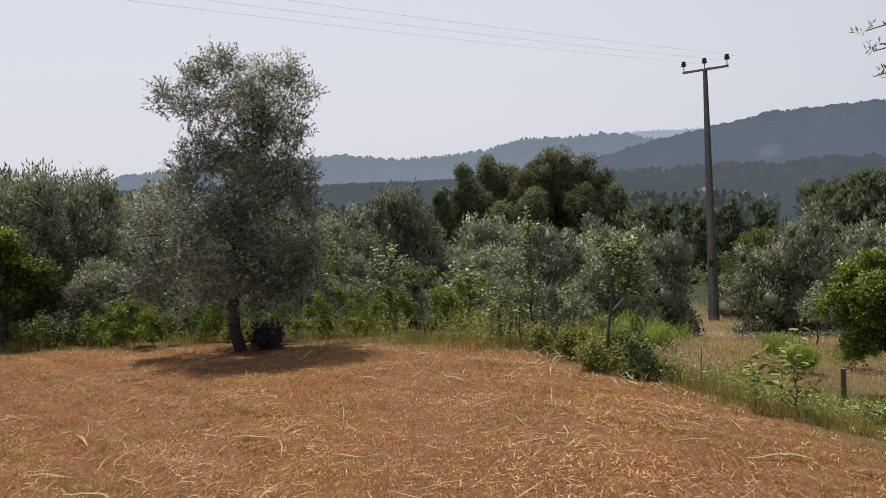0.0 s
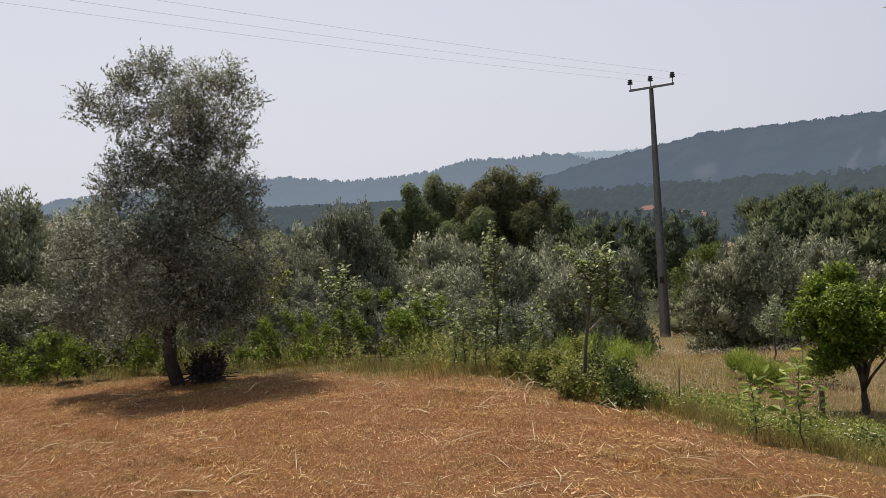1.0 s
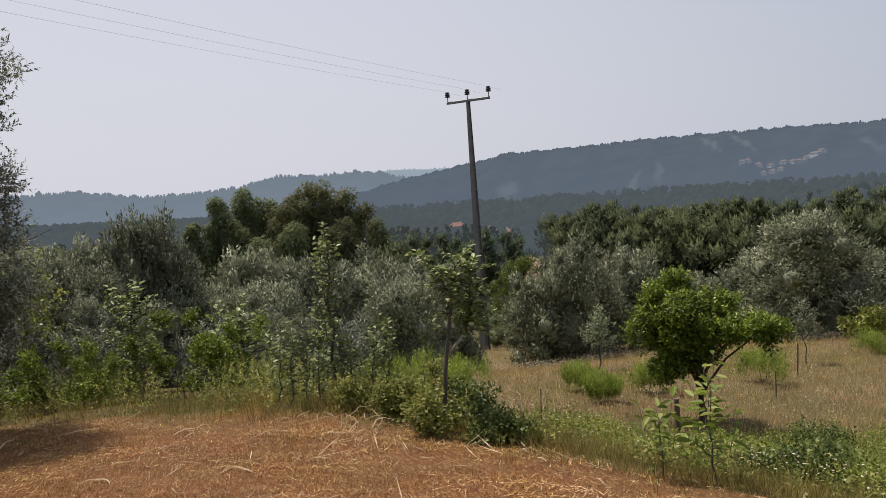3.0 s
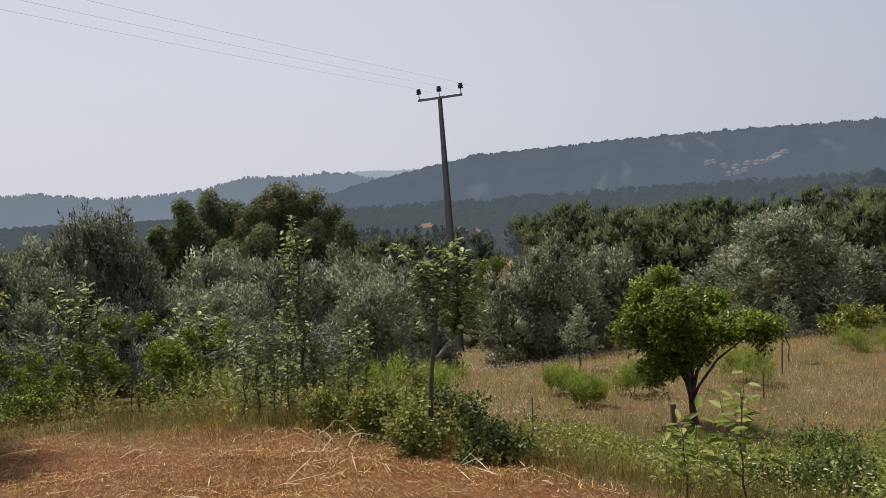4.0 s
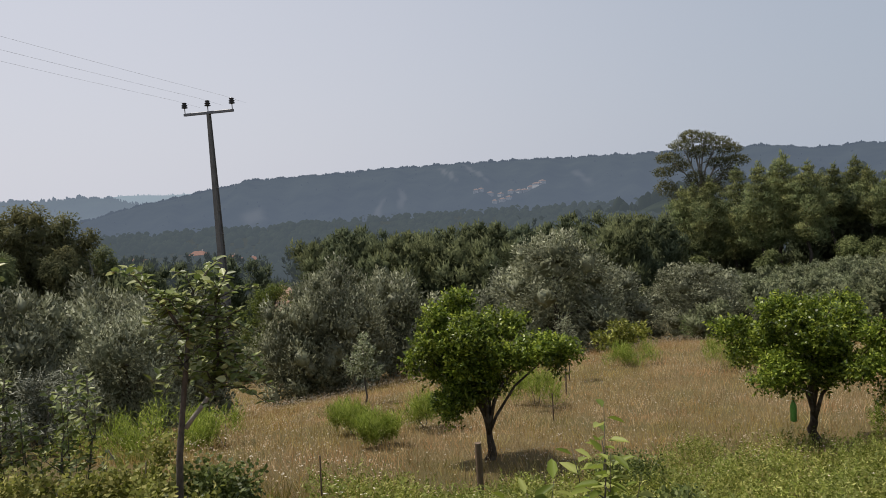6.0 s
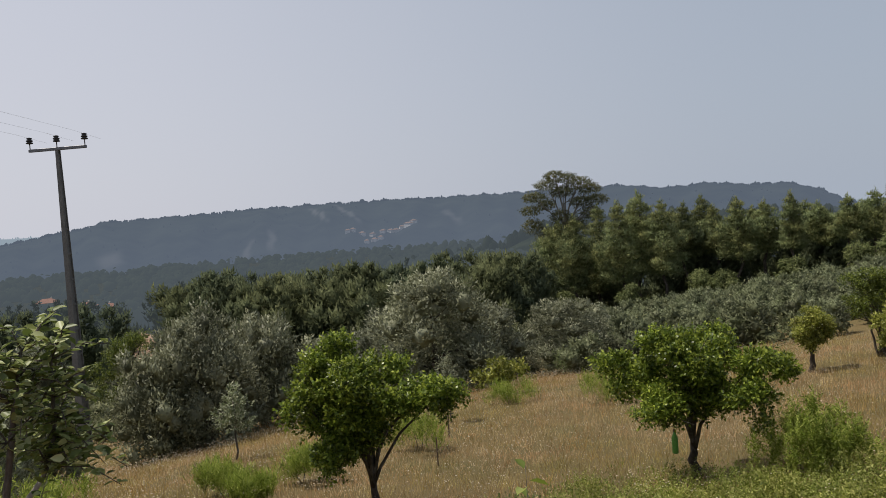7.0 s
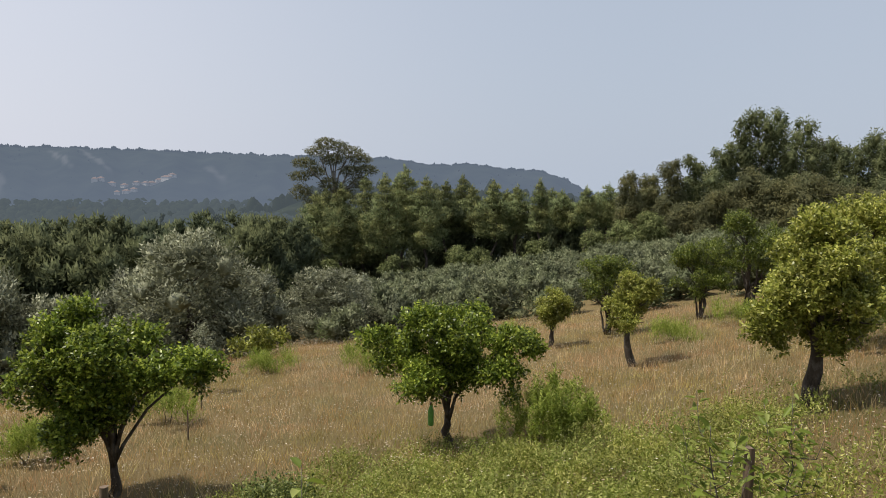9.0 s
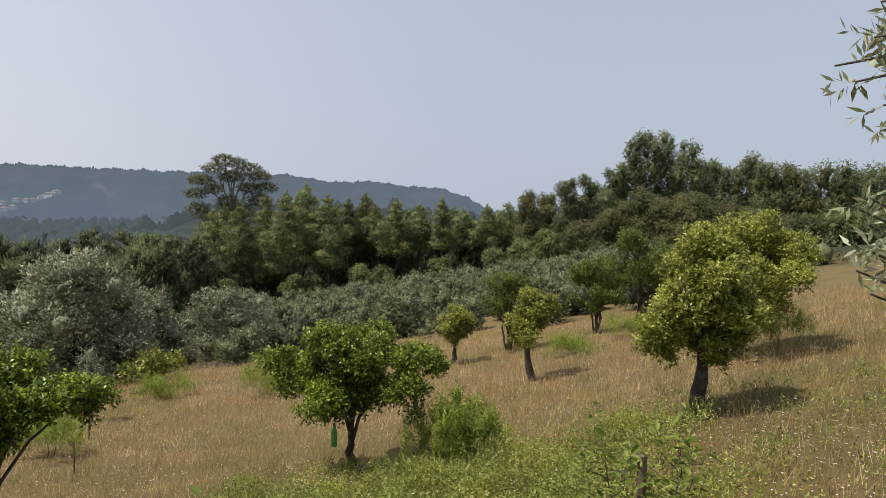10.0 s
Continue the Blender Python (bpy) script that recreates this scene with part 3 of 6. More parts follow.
# ---- the hills ----
def hill(name, profile, near, far, foot, material, label, trees, tree_size, seed, rough=5.0, clearings=()):
    """A wooded hill whose crest follows the profile (bearing, degrees above level), with the crowns of its wood."""
    rs = np.random.RandomState(seed)
    b = np.array([p[0] for p in profile], float)
    e = np.array([p[1] for p in profile], float)
    bear = np.arange(b[0], b[-1], 0.12)
    el = np.interp(bear, b, e)
    crest = EYE + far * np.tan(np.radians(el)) - 0.75 * tree_size

    def surface(bb, s):
        top = np.interp(bb, bear, crest)
        r = near + (far - near) * s
        z = foot + (top - foot) * smooth(0, 1.0, s) ** 0.9
        x, y = r * np.sin(np.radians(bb)), r * np.cos(np.radians(bb))
        fold = rough * np.sin(bb * 1.1 + 3 * s) * np.sin(np.pi * s) + rough * 0.6 * np.sin(bb * 2.7 - 5 * s) * np.sin(np.pi * s)
        return x, y, z + fold
    s = np.r_[np.linspace(0, 1, 26), 1.08, 1.3]
    bb, ss = np.meshgrid(bear, s)
    sc = np.minimum(ss, 1)
    x, y, z = surface(bb.ravel(), sc.ravel())
    k = np.where(ss.ravel() > 1, ss.ravel(), 1)
    z = z - (k - 1) * 60
    v = np.c_[x * k, y * k, z]
    i = np.arange(v.shape[0]).reshape(bb.shape)
    f = np.stack([i[:-1, :-1], i[:-1, 1:], i[1:, 1:], i[1:, :-1]], -1).reshape(-1, 4)
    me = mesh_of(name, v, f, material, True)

    def cleared(bb, ss):
        c = np.zeros(np.shape(bb), bool)
        for b0, s0, b1, s1, w in clearings:
            u = np.clip((ss - s0) / (s1 - s0), 0, 1)
            c |= (np.abs(bb - (b0 + (b1 - b0) * u) + 0.12 * np.sin(ss * 47)) < w) & (ss > s0) & (ss < s1)
        return c
    if clearings:
        b2, s2, soft = bb.ravel(), ss.ravel(), np.zeros(bb.size)
        for b0, s0, b1, s1, w in clearings:
            u = np.clip((s2 - s0) / (s1 - s0), 0, 1)
            side = np.abs(b2 - (b0 + (b1 - b0) * u) + 0.12 * np.sin(s2 * 47))
            soft = np.maximum(soft, smooth(w * 1.5, w * 0.3, side) * smooth(s0 - 0.06, s0 + 0.04, s2) * smooth(s1 + 0.06, s1 - 0.04, s2))
        me.attributes.new("bare", "FLOAT", "POINT").data.foreach_set("value", soft.astype(np.float32))
    tagged(new(name, me), label, "hill", kind="structure")
    # crowns: small uneven cones and domes, denser along the crest
    n = trees
    tb = rs.uniform(bear[0], bear[-1], n)
    ts = np.where(rs.rand(n) < 0.93, rs.uniform(0.965, 1.0, n), rs.uniform(0.02, 1, n) ** 0.8)
    if clearings:
        keep = ~cleared(tb, ts)
        tb, ts, n = tb[keep], ts[keep], int(keep.sum())
    x, y, z = surface(tb, ts)
    size = tree_size * rs.uniform(0.6, 1.1, n) * (0.8 + 0.4 * np.sin(tb * 5.3) * np.sin(tb * 2.1 + 1)) * np.where(rs.rand(n) < 0.05, 1.5, 1)
    ring = np.arange(6) * math.pi / 3
    lev = [(0.0, 0.7), (0.45, 0.95), (0.8, 0.7), (1.0, 0.25)]
    vs = []
    for hgt, wid in lev:
        rr = wid * size[:, None] * rs.uniform(0.55, 1.2, (n, 6)) * 0.36
        vs.append(np.stack([x[:, None] + rr * np.cos(ring), y[:, None] + rr * np.sin(ring), (z + hgt * size)[:, None] + rs.uniform(-0.08, 0.08, (n, 6)) * size[:, None] - 0.2 * size[:, None]], -1))
    v = np.stack(vs, 1).reshape(-1, 3)
    q = []
    for a in range(3):
        for c in range(6):
            q.append((a * 6 + c, a * 6 + (c + 1) % 6, a * 6 + 6 + (c + 1) % 6, a * 6 + 6 + c))
    f = (np.array(q)[None] + (np.arange(n) * 24)[:, None, None]).reshape(-1, 4)
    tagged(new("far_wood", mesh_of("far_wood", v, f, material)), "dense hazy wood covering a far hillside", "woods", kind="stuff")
    return surface


RIDGE_A = [(2, -2.6), (5, -2.0), (8, -1.4), (12, -0.6), (15, 0.1), (18, 0.6), (20, 0.95), (22.1, 1.2), (23.4, 1.6), (26.5, 1.58), (30.8, 1.7), (35, 1.82), (43, 1.8), (52, 1.62),
           (55, 1.62), (61.3, 1.55), (64.7, 1.1), (68, 1.2), (69.6, 0.95), (73, 0.75), (75, 0.1), (77, -0.9), (80, -2.0)]
RIDGE_B = [(-40, 0.0), (-30, 0.2), (-25, 0.55), (-22.4, 0.85), (-15, 1.0), (-7.9, 1.12), (-3.6, 0.45), (0, 0.4), (3.3, 0.6), (6.4, 1.25), (9.4, 1.03), (12.7, 1.08), (14, 0.95), (16, 0.35), (20, 0.0), (24, -0.5)]
RIDGE_C = [(8, 0.6), (13, 0.95), (15, 1.05), (17.7, 0.9), (20, 0.9), (30, 0.5), (60, 0.0), (74, -0.6), (77, -0.7), (80, -0.7), (84, -0.4), (90, 1.5), (96, 2.5), (98.3, 2.55), (104, 2.5), (112, 2.5), (125, 2.0)]
RIDGE_D = [(36, -3.6), (44, -3.0), (50, -2.3), (52.4, -1.95), (55, -1.0), (58, -0.5), (64, -0.5), (72, -1.0), (80, -1.5), (88, -2.0)]
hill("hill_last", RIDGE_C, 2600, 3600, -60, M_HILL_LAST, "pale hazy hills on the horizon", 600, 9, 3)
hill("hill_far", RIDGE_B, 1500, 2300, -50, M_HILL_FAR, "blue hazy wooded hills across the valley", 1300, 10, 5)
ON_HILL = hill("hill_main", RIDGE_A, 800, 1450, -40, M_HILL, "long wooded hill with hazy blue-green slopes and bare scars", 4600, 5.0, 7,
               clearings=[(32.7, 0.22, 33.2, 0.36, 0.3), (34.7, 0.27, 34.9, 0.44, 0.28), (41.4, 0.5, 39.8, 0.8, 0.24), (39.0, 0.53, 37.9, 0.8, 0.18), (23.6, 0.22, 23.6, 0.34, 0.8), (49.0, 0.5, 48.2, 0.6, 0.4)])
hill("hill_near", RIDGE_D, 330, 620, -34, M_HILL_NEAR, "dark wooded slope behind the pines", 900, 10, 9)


# ---- trees ----
def limbs_to(blobs, trunk, r0, forks, rs, sides=7, limb=0.55):
    """The trunk's tube and one tube for each limb, from the trunk's upper part to the clumps."""
    pieces = [tube(trunk, np.linspace(r0 * 1.25, r0 * 0.6, len(trunk)), sides, rs.randint(999))]
    order = sorted(blobs, key=lambda b: -b[3])[:forks]
    for b in order:
        k = rs.randint(max(1, len(trunk) - 2), len(trunk))
        goal = (b[0], b[1], b[2] - 0.1 * b[3])
        path = [np.asarray(p, float) for p in bend(trunk[k], goal, rs, 5, 0.06)]
        for q, p in enumerate(path):
            w = (q / (len(path) - 1)) ** 0.6
            p[:2] = p[:2] + (np.asarray(trunk[k][:2]) + (np.asarray(goal[:2]) - np.asarray(trunk[k][:2])) * (q / (len(path) - 1)) ** 1.5 - p[:2]) * 0.8
            p[2] = trunk[k][2] + (goal[2] - trunk[k][2]) * w
        pieces.append(tube(path, np.linspace(r0 * limb, r0 * 0.12, len(path)), max(5, sides - 2), rs.randint(999)))
        for _ in range(2):
            g2 = np.asarray(goal) + rs.normal(0, 0.5, 3) * b[3]
            p2 = bend(path[3], g2, rs, 3, 0.1)
            pieces.append(tube(p2, np.linspace(r0 * 0.22, r0 * 0.05, len(p2)), 5, rs.randint(999)))
    return pieces


def tree(name, x, y, label, category, blobs, trunk_top, r0, leaf, mats, seed, forks=5, lean=(0, 0), rz=0.0, z=None, group="", size=1.0, limb_parts=True, sides=8, base=(0.0, 0.0), limb=0.55):
    """One tree standing at x, y. leaf: twigs, per, twig, size, width and options for foliage()."""
    rs = np.random.RandomState(seed)
    g = h1(x, y) if z is None else z
    e = thing(name, x, y, g, label, category, group, rz, size)
    trunk = bend((base[0], base[1], -0.15), (base[0] + lean[0], base[1] + lean[1], trunk_top), rs, 5, 0.05)
    pieces = limbs_to(blobs, trunk, r0, forks, rs, sides, limb)
    part("trunk", pieces[0], mats[1], e, smooth=True)
    if limb_parts:
        for i in range(1, len(pieces), 3):
            part("limb", merge(pieces[i:i + 3]), mats[1], e, smooth=True)
    elif len(pieces) > 1:
        part("branchwork", merge(pieces[1:]), mats[1], e, smooth=True)
    part("crown", (far_crown if "leaf" in leaf else foliage)(blobs, seed=seed + 1, **leaf), mats[0], e)
    return e


def scatter_blobs(rs, n, wide, low, high, r, flat=0.85):
    """Clumps for a rounded crown between two heights."""
    out = []
    for i in range(n):
        a, q = rs.uniform(0, 2 * math.pi), math.sqrt(rs.rand())
        u = (i + 0.5) / n
        k = math.sin(math.pi * (0.18 + 0.72 * u)) * wide
        out.append((q * k * math.cos(a), q * k * math.sin(a), low + (high - low) * u, r * rs.uniform(0.75, 1.2), flat))
    return out


# the tall olive at the field's edge
tree("olive_tree", -3.5, 11.75, "tall silvery olive tree with an open top beside the mown field", "olive tree",
     [(0.05, 0.1, 4.4, 0.5, 1), (1.0, -0.1, 4.15, 0.55, 0.9), (0.75, 0.1, 3.65, 0.36, 1), (1.08, -0.1, 3.72, 0.38, 1), (1.15, 0, 3.35, 0.3, 1), (-0.6, 0.2, 3.95, 0.46, 0.9), (-0.35, 0.1, 4.3, 0.33, 0.9), (0.2, -0.3, 3.7, 0.6, 1), (0.6, 0.1, 3.95, 0.42, 1), (1.1, 0.3, 3.0, 0.4, 0.9), (1.5, 0, 4.05, 0.24, 0.7), (-0.5, -0.2, 2.95, 0.45, 1), (0.3, 0.5, 2.6, 0.7, 1), (0.5, -0.4, 3.3, 0.34, 1), (0.35, 0.2, 3.05, 0.5, 1), (0.8, 0.1, 3.45, 0.28, 1), (-0.25, 0, 3.4, 0.26, 1), (0.95, 0, 2.7, 0.42, 1), (0.0, -0.1, 2.75, 0.5, 1),
      (-0.95, 0.1, 2.0, 0.7, 0.9), (0.05, -0.6, 1.75, 1.0, 1), (1.0, 0.2, 1.95, 0.85, 1), (-0.45, 0.5, 1.1, 0.78, 0.85), (0.75, -0.2, 1.15, 0.8, 0.85), (0.35, 0.9, 1.9, 0.8, 1), (-1.1, 0, 1.3, 0.55, 0.8), (0.2, -0.7, 1.0, 0.6, 0.8), (-0.3, -0.5, 2.3, 0.7, 1), (0.9, -0.4, 2.5, 0.7, 1)],
     2.2, 0.085, dict(twigs=12500, per=9, twig=0.2, size=0.052, width=0.023, shell=0.2, up=0.4, ragged=0.4, clumps=9, round_off=0.3, plain=True), (M_OLIVE_DARK, M_BARK_DARK), 21, forks=9, lean=(0.15, 0.1), limb=0.32, rz=15)

# citrus and fruit trees of the meadow
CIT = dict(per=8, twig=0.14, size=0.06, width=0.034, round_off=0.35, up=0.45)


def citrus(x, y, tall, wide, label, seed, mat=M_CITRUS, twigs=2600, trunk=0.33, r0=0.075, blobs=None, **kw):
    rs = np.random.RandomState(seed)
    bl = blobs or scatter_blobs(rs, 18, wide * 0.82, tall * 0.38, tall * 0.86, wide * 0.29, 0.8)
    e = tree("citrus_tree", x, y, label, "citrus tree", bl, tall * trunk, r0, dict(CIT, twigs=int(twigs * 1.4), plain=math.hypot(x, y) > 18, **(dict(ragged=0.45, shell=0.3, clumps=9) if mat is M_LEMON else dict(ragged=0.4, shell=0.3, clumps=7))), (mat, M_BARK_DARK), seed, forks=9, limb=0.45, group="citrus and fruit trees of the meadow", **kw)
    for k in range(4 if mat is M_CITRUS_DARK and seed < 40 else 0):
        a = seed + k * 2.1
        part("stem", tube(bend((0.05 * math.cos(a), 0.05 * math.sin(a), -0.1), (0.11 * tall * math.cos(a), 0.11 * tall * math.sin(a), tall * 0.6), rs, 6, 0.05), np.linspace(r0 * 0.5, r0 * 0.25, 7), 7, seed + k), M_BARK_DARK, e, smooth=True)
    return e


orange = citrus(7.75, 12.9, 2.35, 1.2, "glossy green orange tree with a lopsided crown in dry grass", 31, trunk=0.2, rz=-40, twigs=4300, blobs=[(-0.62, 0, 1.95, 0.52, 0.9), (-0.3, 0.2, 2.25, 0.42, 0.8), (-0.1, -0.3, 1.8, 0.6, 0.9), (0.3, 0.3, 1.95, 0.42, 0.9), (0.8, 0, 1.7, 0.42, 0.8), (1.15, -0.1, 1.6, 0.36, 0.7), (-0.85, 0, 1.6, 0.4, 0.9),
       (-0.6, 0.1, 1.4, 0.45, 0.9), (-0.5, -0.2, 1.05, 0.38, 0.8), (-0.1, 0.2, 1.3, 0.42, 0.9), (0.4, -0.4, 1.55, 0.38, 0.8), (-0.2, 0.7, 1.7, 0.5, 0.9), (-0.65, 0, 0.85, 0.25, 0.8), (-0.35, -0.1, 1.05, 0.36, 0.8), (0.05, -0.1, 1.2, 0.32, 0.8), (-0.3, 0.35, 1.0, 0.3, 0.8)])
for k, (x, y, z) in enumerate([(0.85, -0.05, 1.5), (0.25, -0.3, 1.3), (-0.4, 0.15, 1.3), (0.1, 0.35, 1.35)]):
    part("limb", tube([(0.0, 0, 0.42), (x * 0.14, y * 0.2, 0.68), (x * 0.5, y * 0.6, z * 0.76), (x, y, z)], [0.028, 0.022, 0.017, 0.011], 8, 310 + k), M_BARK_DARK, orange, smooth=True)
citrus(11.5, 9.75, 2.5, 1.25, "green citrus tree with a spreading crown and a hanging trap", 32, trunk=0.24, rz=-62, twigs=4300, blobs=[(-0.9, 0.3, 1.65, 0.5, 0.8), (-0.4, 0, 1.95, 0.52, 0.8), (0.1, -0.4, 2.0, 0.5, 0.9), (0.5, 0.3, 1.95, 0.48, 0.9), (0.95, -0.4, 1.65, 0.42, 0.9), (-0.45, -0.5, 1.4, 0.5, 0.8),
       (0.3, 0.1, 1.5, 0.5, 0.8), (0.8, -0.7, 1.35, 0.38, 0.8), (-0.6, 0.5, 1.3, 0.34, 0.7), (-0.35, -0.3, 1.2, 0.28, 0.7), (0.0, 0.7, 1.65, 0.42, 0.9), (0.1, -0.2, 1.2, 0.32, 0.8), (-0.2, 0.3, 1.15, 0.3, 0.8), (0.5, 0, 1.2, 0.3, 0.8), (0.0, 0.0, 1.7, 0.5, 0.9)])
citrus(19.1, 8.1, 2.5, 0.88, "slim yellow-green pear tree on a bent dark trunk", 33, M_LEMON, 2400, trunk=0.36, r0=0.10, lean=(-0.1, 0.15))
citrus(23.0, 11.3, 1.95, 0.75, "small yellow-green fruit tree in dry grass", 34, M_LEMON, 1500)
citrus(25.3, 10.0, 2.8, 1.4, "rounded dark green orange tree behind a pear tree", 37, M_CITRUS_DARK, 1900, trunk=0.2)
citrus(27.6, 7.3, 2.8, 1.55, "dark green orange tree with many bare stems", 35, M_CITRUS_DARK, 2100, r0=0.08, trunk=0.2)
citrus(28.8, 5.8, 3.7, 1.8, "tall dark green orange tree with many stems", 36, M_CITRUS_DARK, 2300, r0=0.08, trunk=0.2)
PEAR = [(-0.1, 0.1, 2.4, 0.36, 0.9), (0.15, -0.2, 2.45, 0.34, 0.9), (0.35, 0.2, 2.15, 0.4, 0.9), (-0.4, -0.1, 2.05, 0.42, 0.9), (0.0, 0.35, 1.95, 0.42, 0.9), (0.1, -0.4, 1.9, 0.42, 0.9), (0.45, -0.2, 1.7, 0.42, 0.9), (-0.5, 0.25, 1.6, 0.42, 0.9),
        (-0.35, -0.4, 1.5, 0.42, 0.9), (0.0, 0.0, 1.5, 0.5, 0.9), (0.3, 0.45, 1.45, 0.42, 0.9), (-0.4, 0.5, 1.25, 0.38, 0.9), (-0.25, 0.6, 0.95, 0.3, 0.9), (0.2, -0.42, 1.2, 0.32, 0.9), (-0.3, -0.2, 0.98, 0.3, 0.9), (0.3, 0.1, 1.05, 0.34, 0.9)]
citrus(12.35, 4.5, 2.75, 1.0, "yellow-green pear tree with a full crown and dark trunk", 38, M_LEMON, 4600, trunk=0.36, r0=0.115, blobs=PEAR)
citrus(17.3, 3.5, 3.1, 1.9, "broad lemon tree with yellowish leaves and dark trunk", 39, M_LEMON, 5200, trunk=0.36, r0=0.11)
citrus(-8.6, 13.9, 2.4, 1.2, "bright green citrus tree beside the olive grove", 41, M_CITRUS, 2200)
citrus(15.3, 37.2, 5.0, 2.3, "green broadleaf fruit tree beside the power pole", 42, M_CITRUS_DARK, 2600, r0=0.1)

# ---- the olive grove ----
def olive_lobes(rs, n, wide, low, high, r):
    """Clumps of an olive's crown: broad below, with upright heads on top."""
    out = scatter_blobs(rs, n, wide, low, high, r, 0.95)
    for k in range(n // 3):
        a, q = 2.4 * k, wide * 0.75 * math.sqrt((k + 0.5) / (n // 3))
        out.append((q * math.cos(a), q * math.sin(a), high + 0.25 - 0.5 * (q / wide) ** 2 + rs.uniform(-0.45, 0.4), r * rs.uniform(0.35, 0.75), 1.4))
    return out


VARIANTS, NEARER, SMALL = [], [], []
for k in range(4):
    rs = np.random.RandomState(60 + k)
    bl = olive_lobes(rs, 26, 1.45, 0.55, 3.1, 0.62) + [(1.3 * math.cos(j * 0.8), 1.3 * math.sin(j * 0.8), 0.45 + 0.3 * (j % 3), 0.5, 0.8) for j in range(8)]
    for made, leaf in ((NEARER, dict(per=760, leaf=0.096, wide=0.052, up=0.5, core=0.55, jut=0.25, soft=0.45)), (VARIANTS, dict(per=400, leaf=0.13, wide=0.074, up=0.5, core=0.6, jut=0.25, soft=0.5))):
        made.append(tree("olive_tree", 0, -900, "rounded grey-green olive tree of the grove", "olive tree", bl, 1.1, 0.14, leaf, (M_OLIVE, M_BARK_DARK), 70 + k, forks=5, z=0, group="olive grove", limb_parts=False, sides=7))
for k in range(3):
    rs = np.random.RandomState(160 + k)
    SMALL.append(tree("olive_tree", 0, -900, "low grey-green olive tree on a terrace", "olive tree", olive_lobes(rs, 14, 1.35, 0.5, 2.2, 0.7), 1.0, 0.12, dict(per=200, leaf=0.21, wide=0.12, up=0.5, core=0.7, jut=0.2, soft=0.5), (M_OLIVE_PALE, M_BARK_DARK), 170 + k, forks=2, z=0, group="olive terraces", limb_parts=False, sides=5))


def planted(v, x, y, size, rz, tall=1.0):
    return copy_thing(v, pose(x, y, h1(x, y) - 0.05, 0, 0, rz) @ Matrix.Diagonal((size, size, size * tall, 1)))


GROVE = [(-2.5, 22.4, 0.6, 3.6), (-1.2, 20.0, 0.98, 2.6), (-2.3, 17.8, -0.05, 2.4), (-0.6, 23.5, -0.6, 3.0), (1.2, 20.5, -0.84, 3.0), (0.1, 19.5, -1.0, 2.2), (2.5, 22.4, -0.62, 3.0), (3.9, 23.2, -1.1, 3.0), (4.4, 20.0, -1.04, 2.7),
         (6.9, 24.5, -1.35, 3.0), (6.0, 27.8, -1.6, 3.4), (13.7, 28.0, -1.6, 4.6), (17.0, 29.5, -2.1, 4.2), (11.9, 27.8, -2.5, 3.2), (21.5, 24.5, -1.1, 6.0), (23.5, 29.5, -3.2, 4.4), (23.3, 33.6, -5.0, 4.3), (27.5, 26.8, -3.3, 4.4),
         (30.5, 24.4, -3.4, 5.0), (34.8, 25.1, -4.3, 4.2), (18.6, 27.6, -3.2, 3.4), (-9.0, 15.6, 2.1, 3.0), (-8.3, 17.0, 1.9, 2.8), (-9.1, 20.0, 1.2, 3.0), (-6.9, 14.4, 0.0, 2.0), (-6.4, 15.7, 0.6, 2.4), (-3.1, 17.7, 0.4, 2.4),
         (-4.8, 19.4, 0.2, 3.4), (-12.0, 17.0, 2.2, 3.4), (-13.5, 22.0, 2.4, 4.0), (-6.5, 24.0, 1.2, 3.8), (5.5, 28.5, -1.2, 4.0), (1.5, 27.0, -0.4, 4.0), (7.3, 31.0, -1.9, 4.2), (-10.5, 27.0, 1.6, 4.2), (-7.7, 9.4, 3.0, 3.0)]
rs = np.random.RandomState(5)
for i, (x, y, top, wide) in enumerate(GROVE):
    g = h1(x, y)
    k = (top - g + 0.1) / 4.1
    w = wide / 3.9
    copy_thing((NEARER if y < 21 or wide > 4.5 else VARIANTS)[i % 4], pose(x, y, g - 0.05, 0, 0, rs.uniform(0, 360)) @ Matrix.Diagonal((w, w, k, 1)))
# the terraces of young olives towards the pines
for i in range(105):
    a, d = 59 + 35 * ((i * 0.618) % 1), 32 + 48 * ((i + 0.5) / 105) ** 0.8
    planted(SMALL[i % 3], d * math.sin(radians(a)), 5 + d * math.cos(radians(a)), rs.uniform(0.7, 1.0), rs.uniform(0, 360), 0.8)
for v in VARIANTS + NEARER + SMALL:
    for o in (*v.children_recursive, v):
        bpy.data.objects.remove(o)

# ---- tall trees ----
rs = np.random.RandomState(8)


def tall_tree(name, x, y, top, label, category, blobs, leaf, mats, seed, r0=0.3, bare=0.5, forks=8):
    g = h1(x, y)
    return tree(name, x, y, label, category, blobs, (top - g) * bare, r0, leaf, mats, seed, forks=forks, z=g, limb_parts=False, sides=7, lean=(0.4, 0))


def column(rs, tall, wide, low, n, r, flat=1.0):
    return [(rs.uniform(-1, 1) * wide * (1 - 0.55 * u), rs.uniform(-1, 1) * wide * (1 - 0.55 * u), tall * (low + (0.95 - low) * u), r * rs.uniform(0.7, 1.2), flat) for u in np.linspace(0, 1, n)]


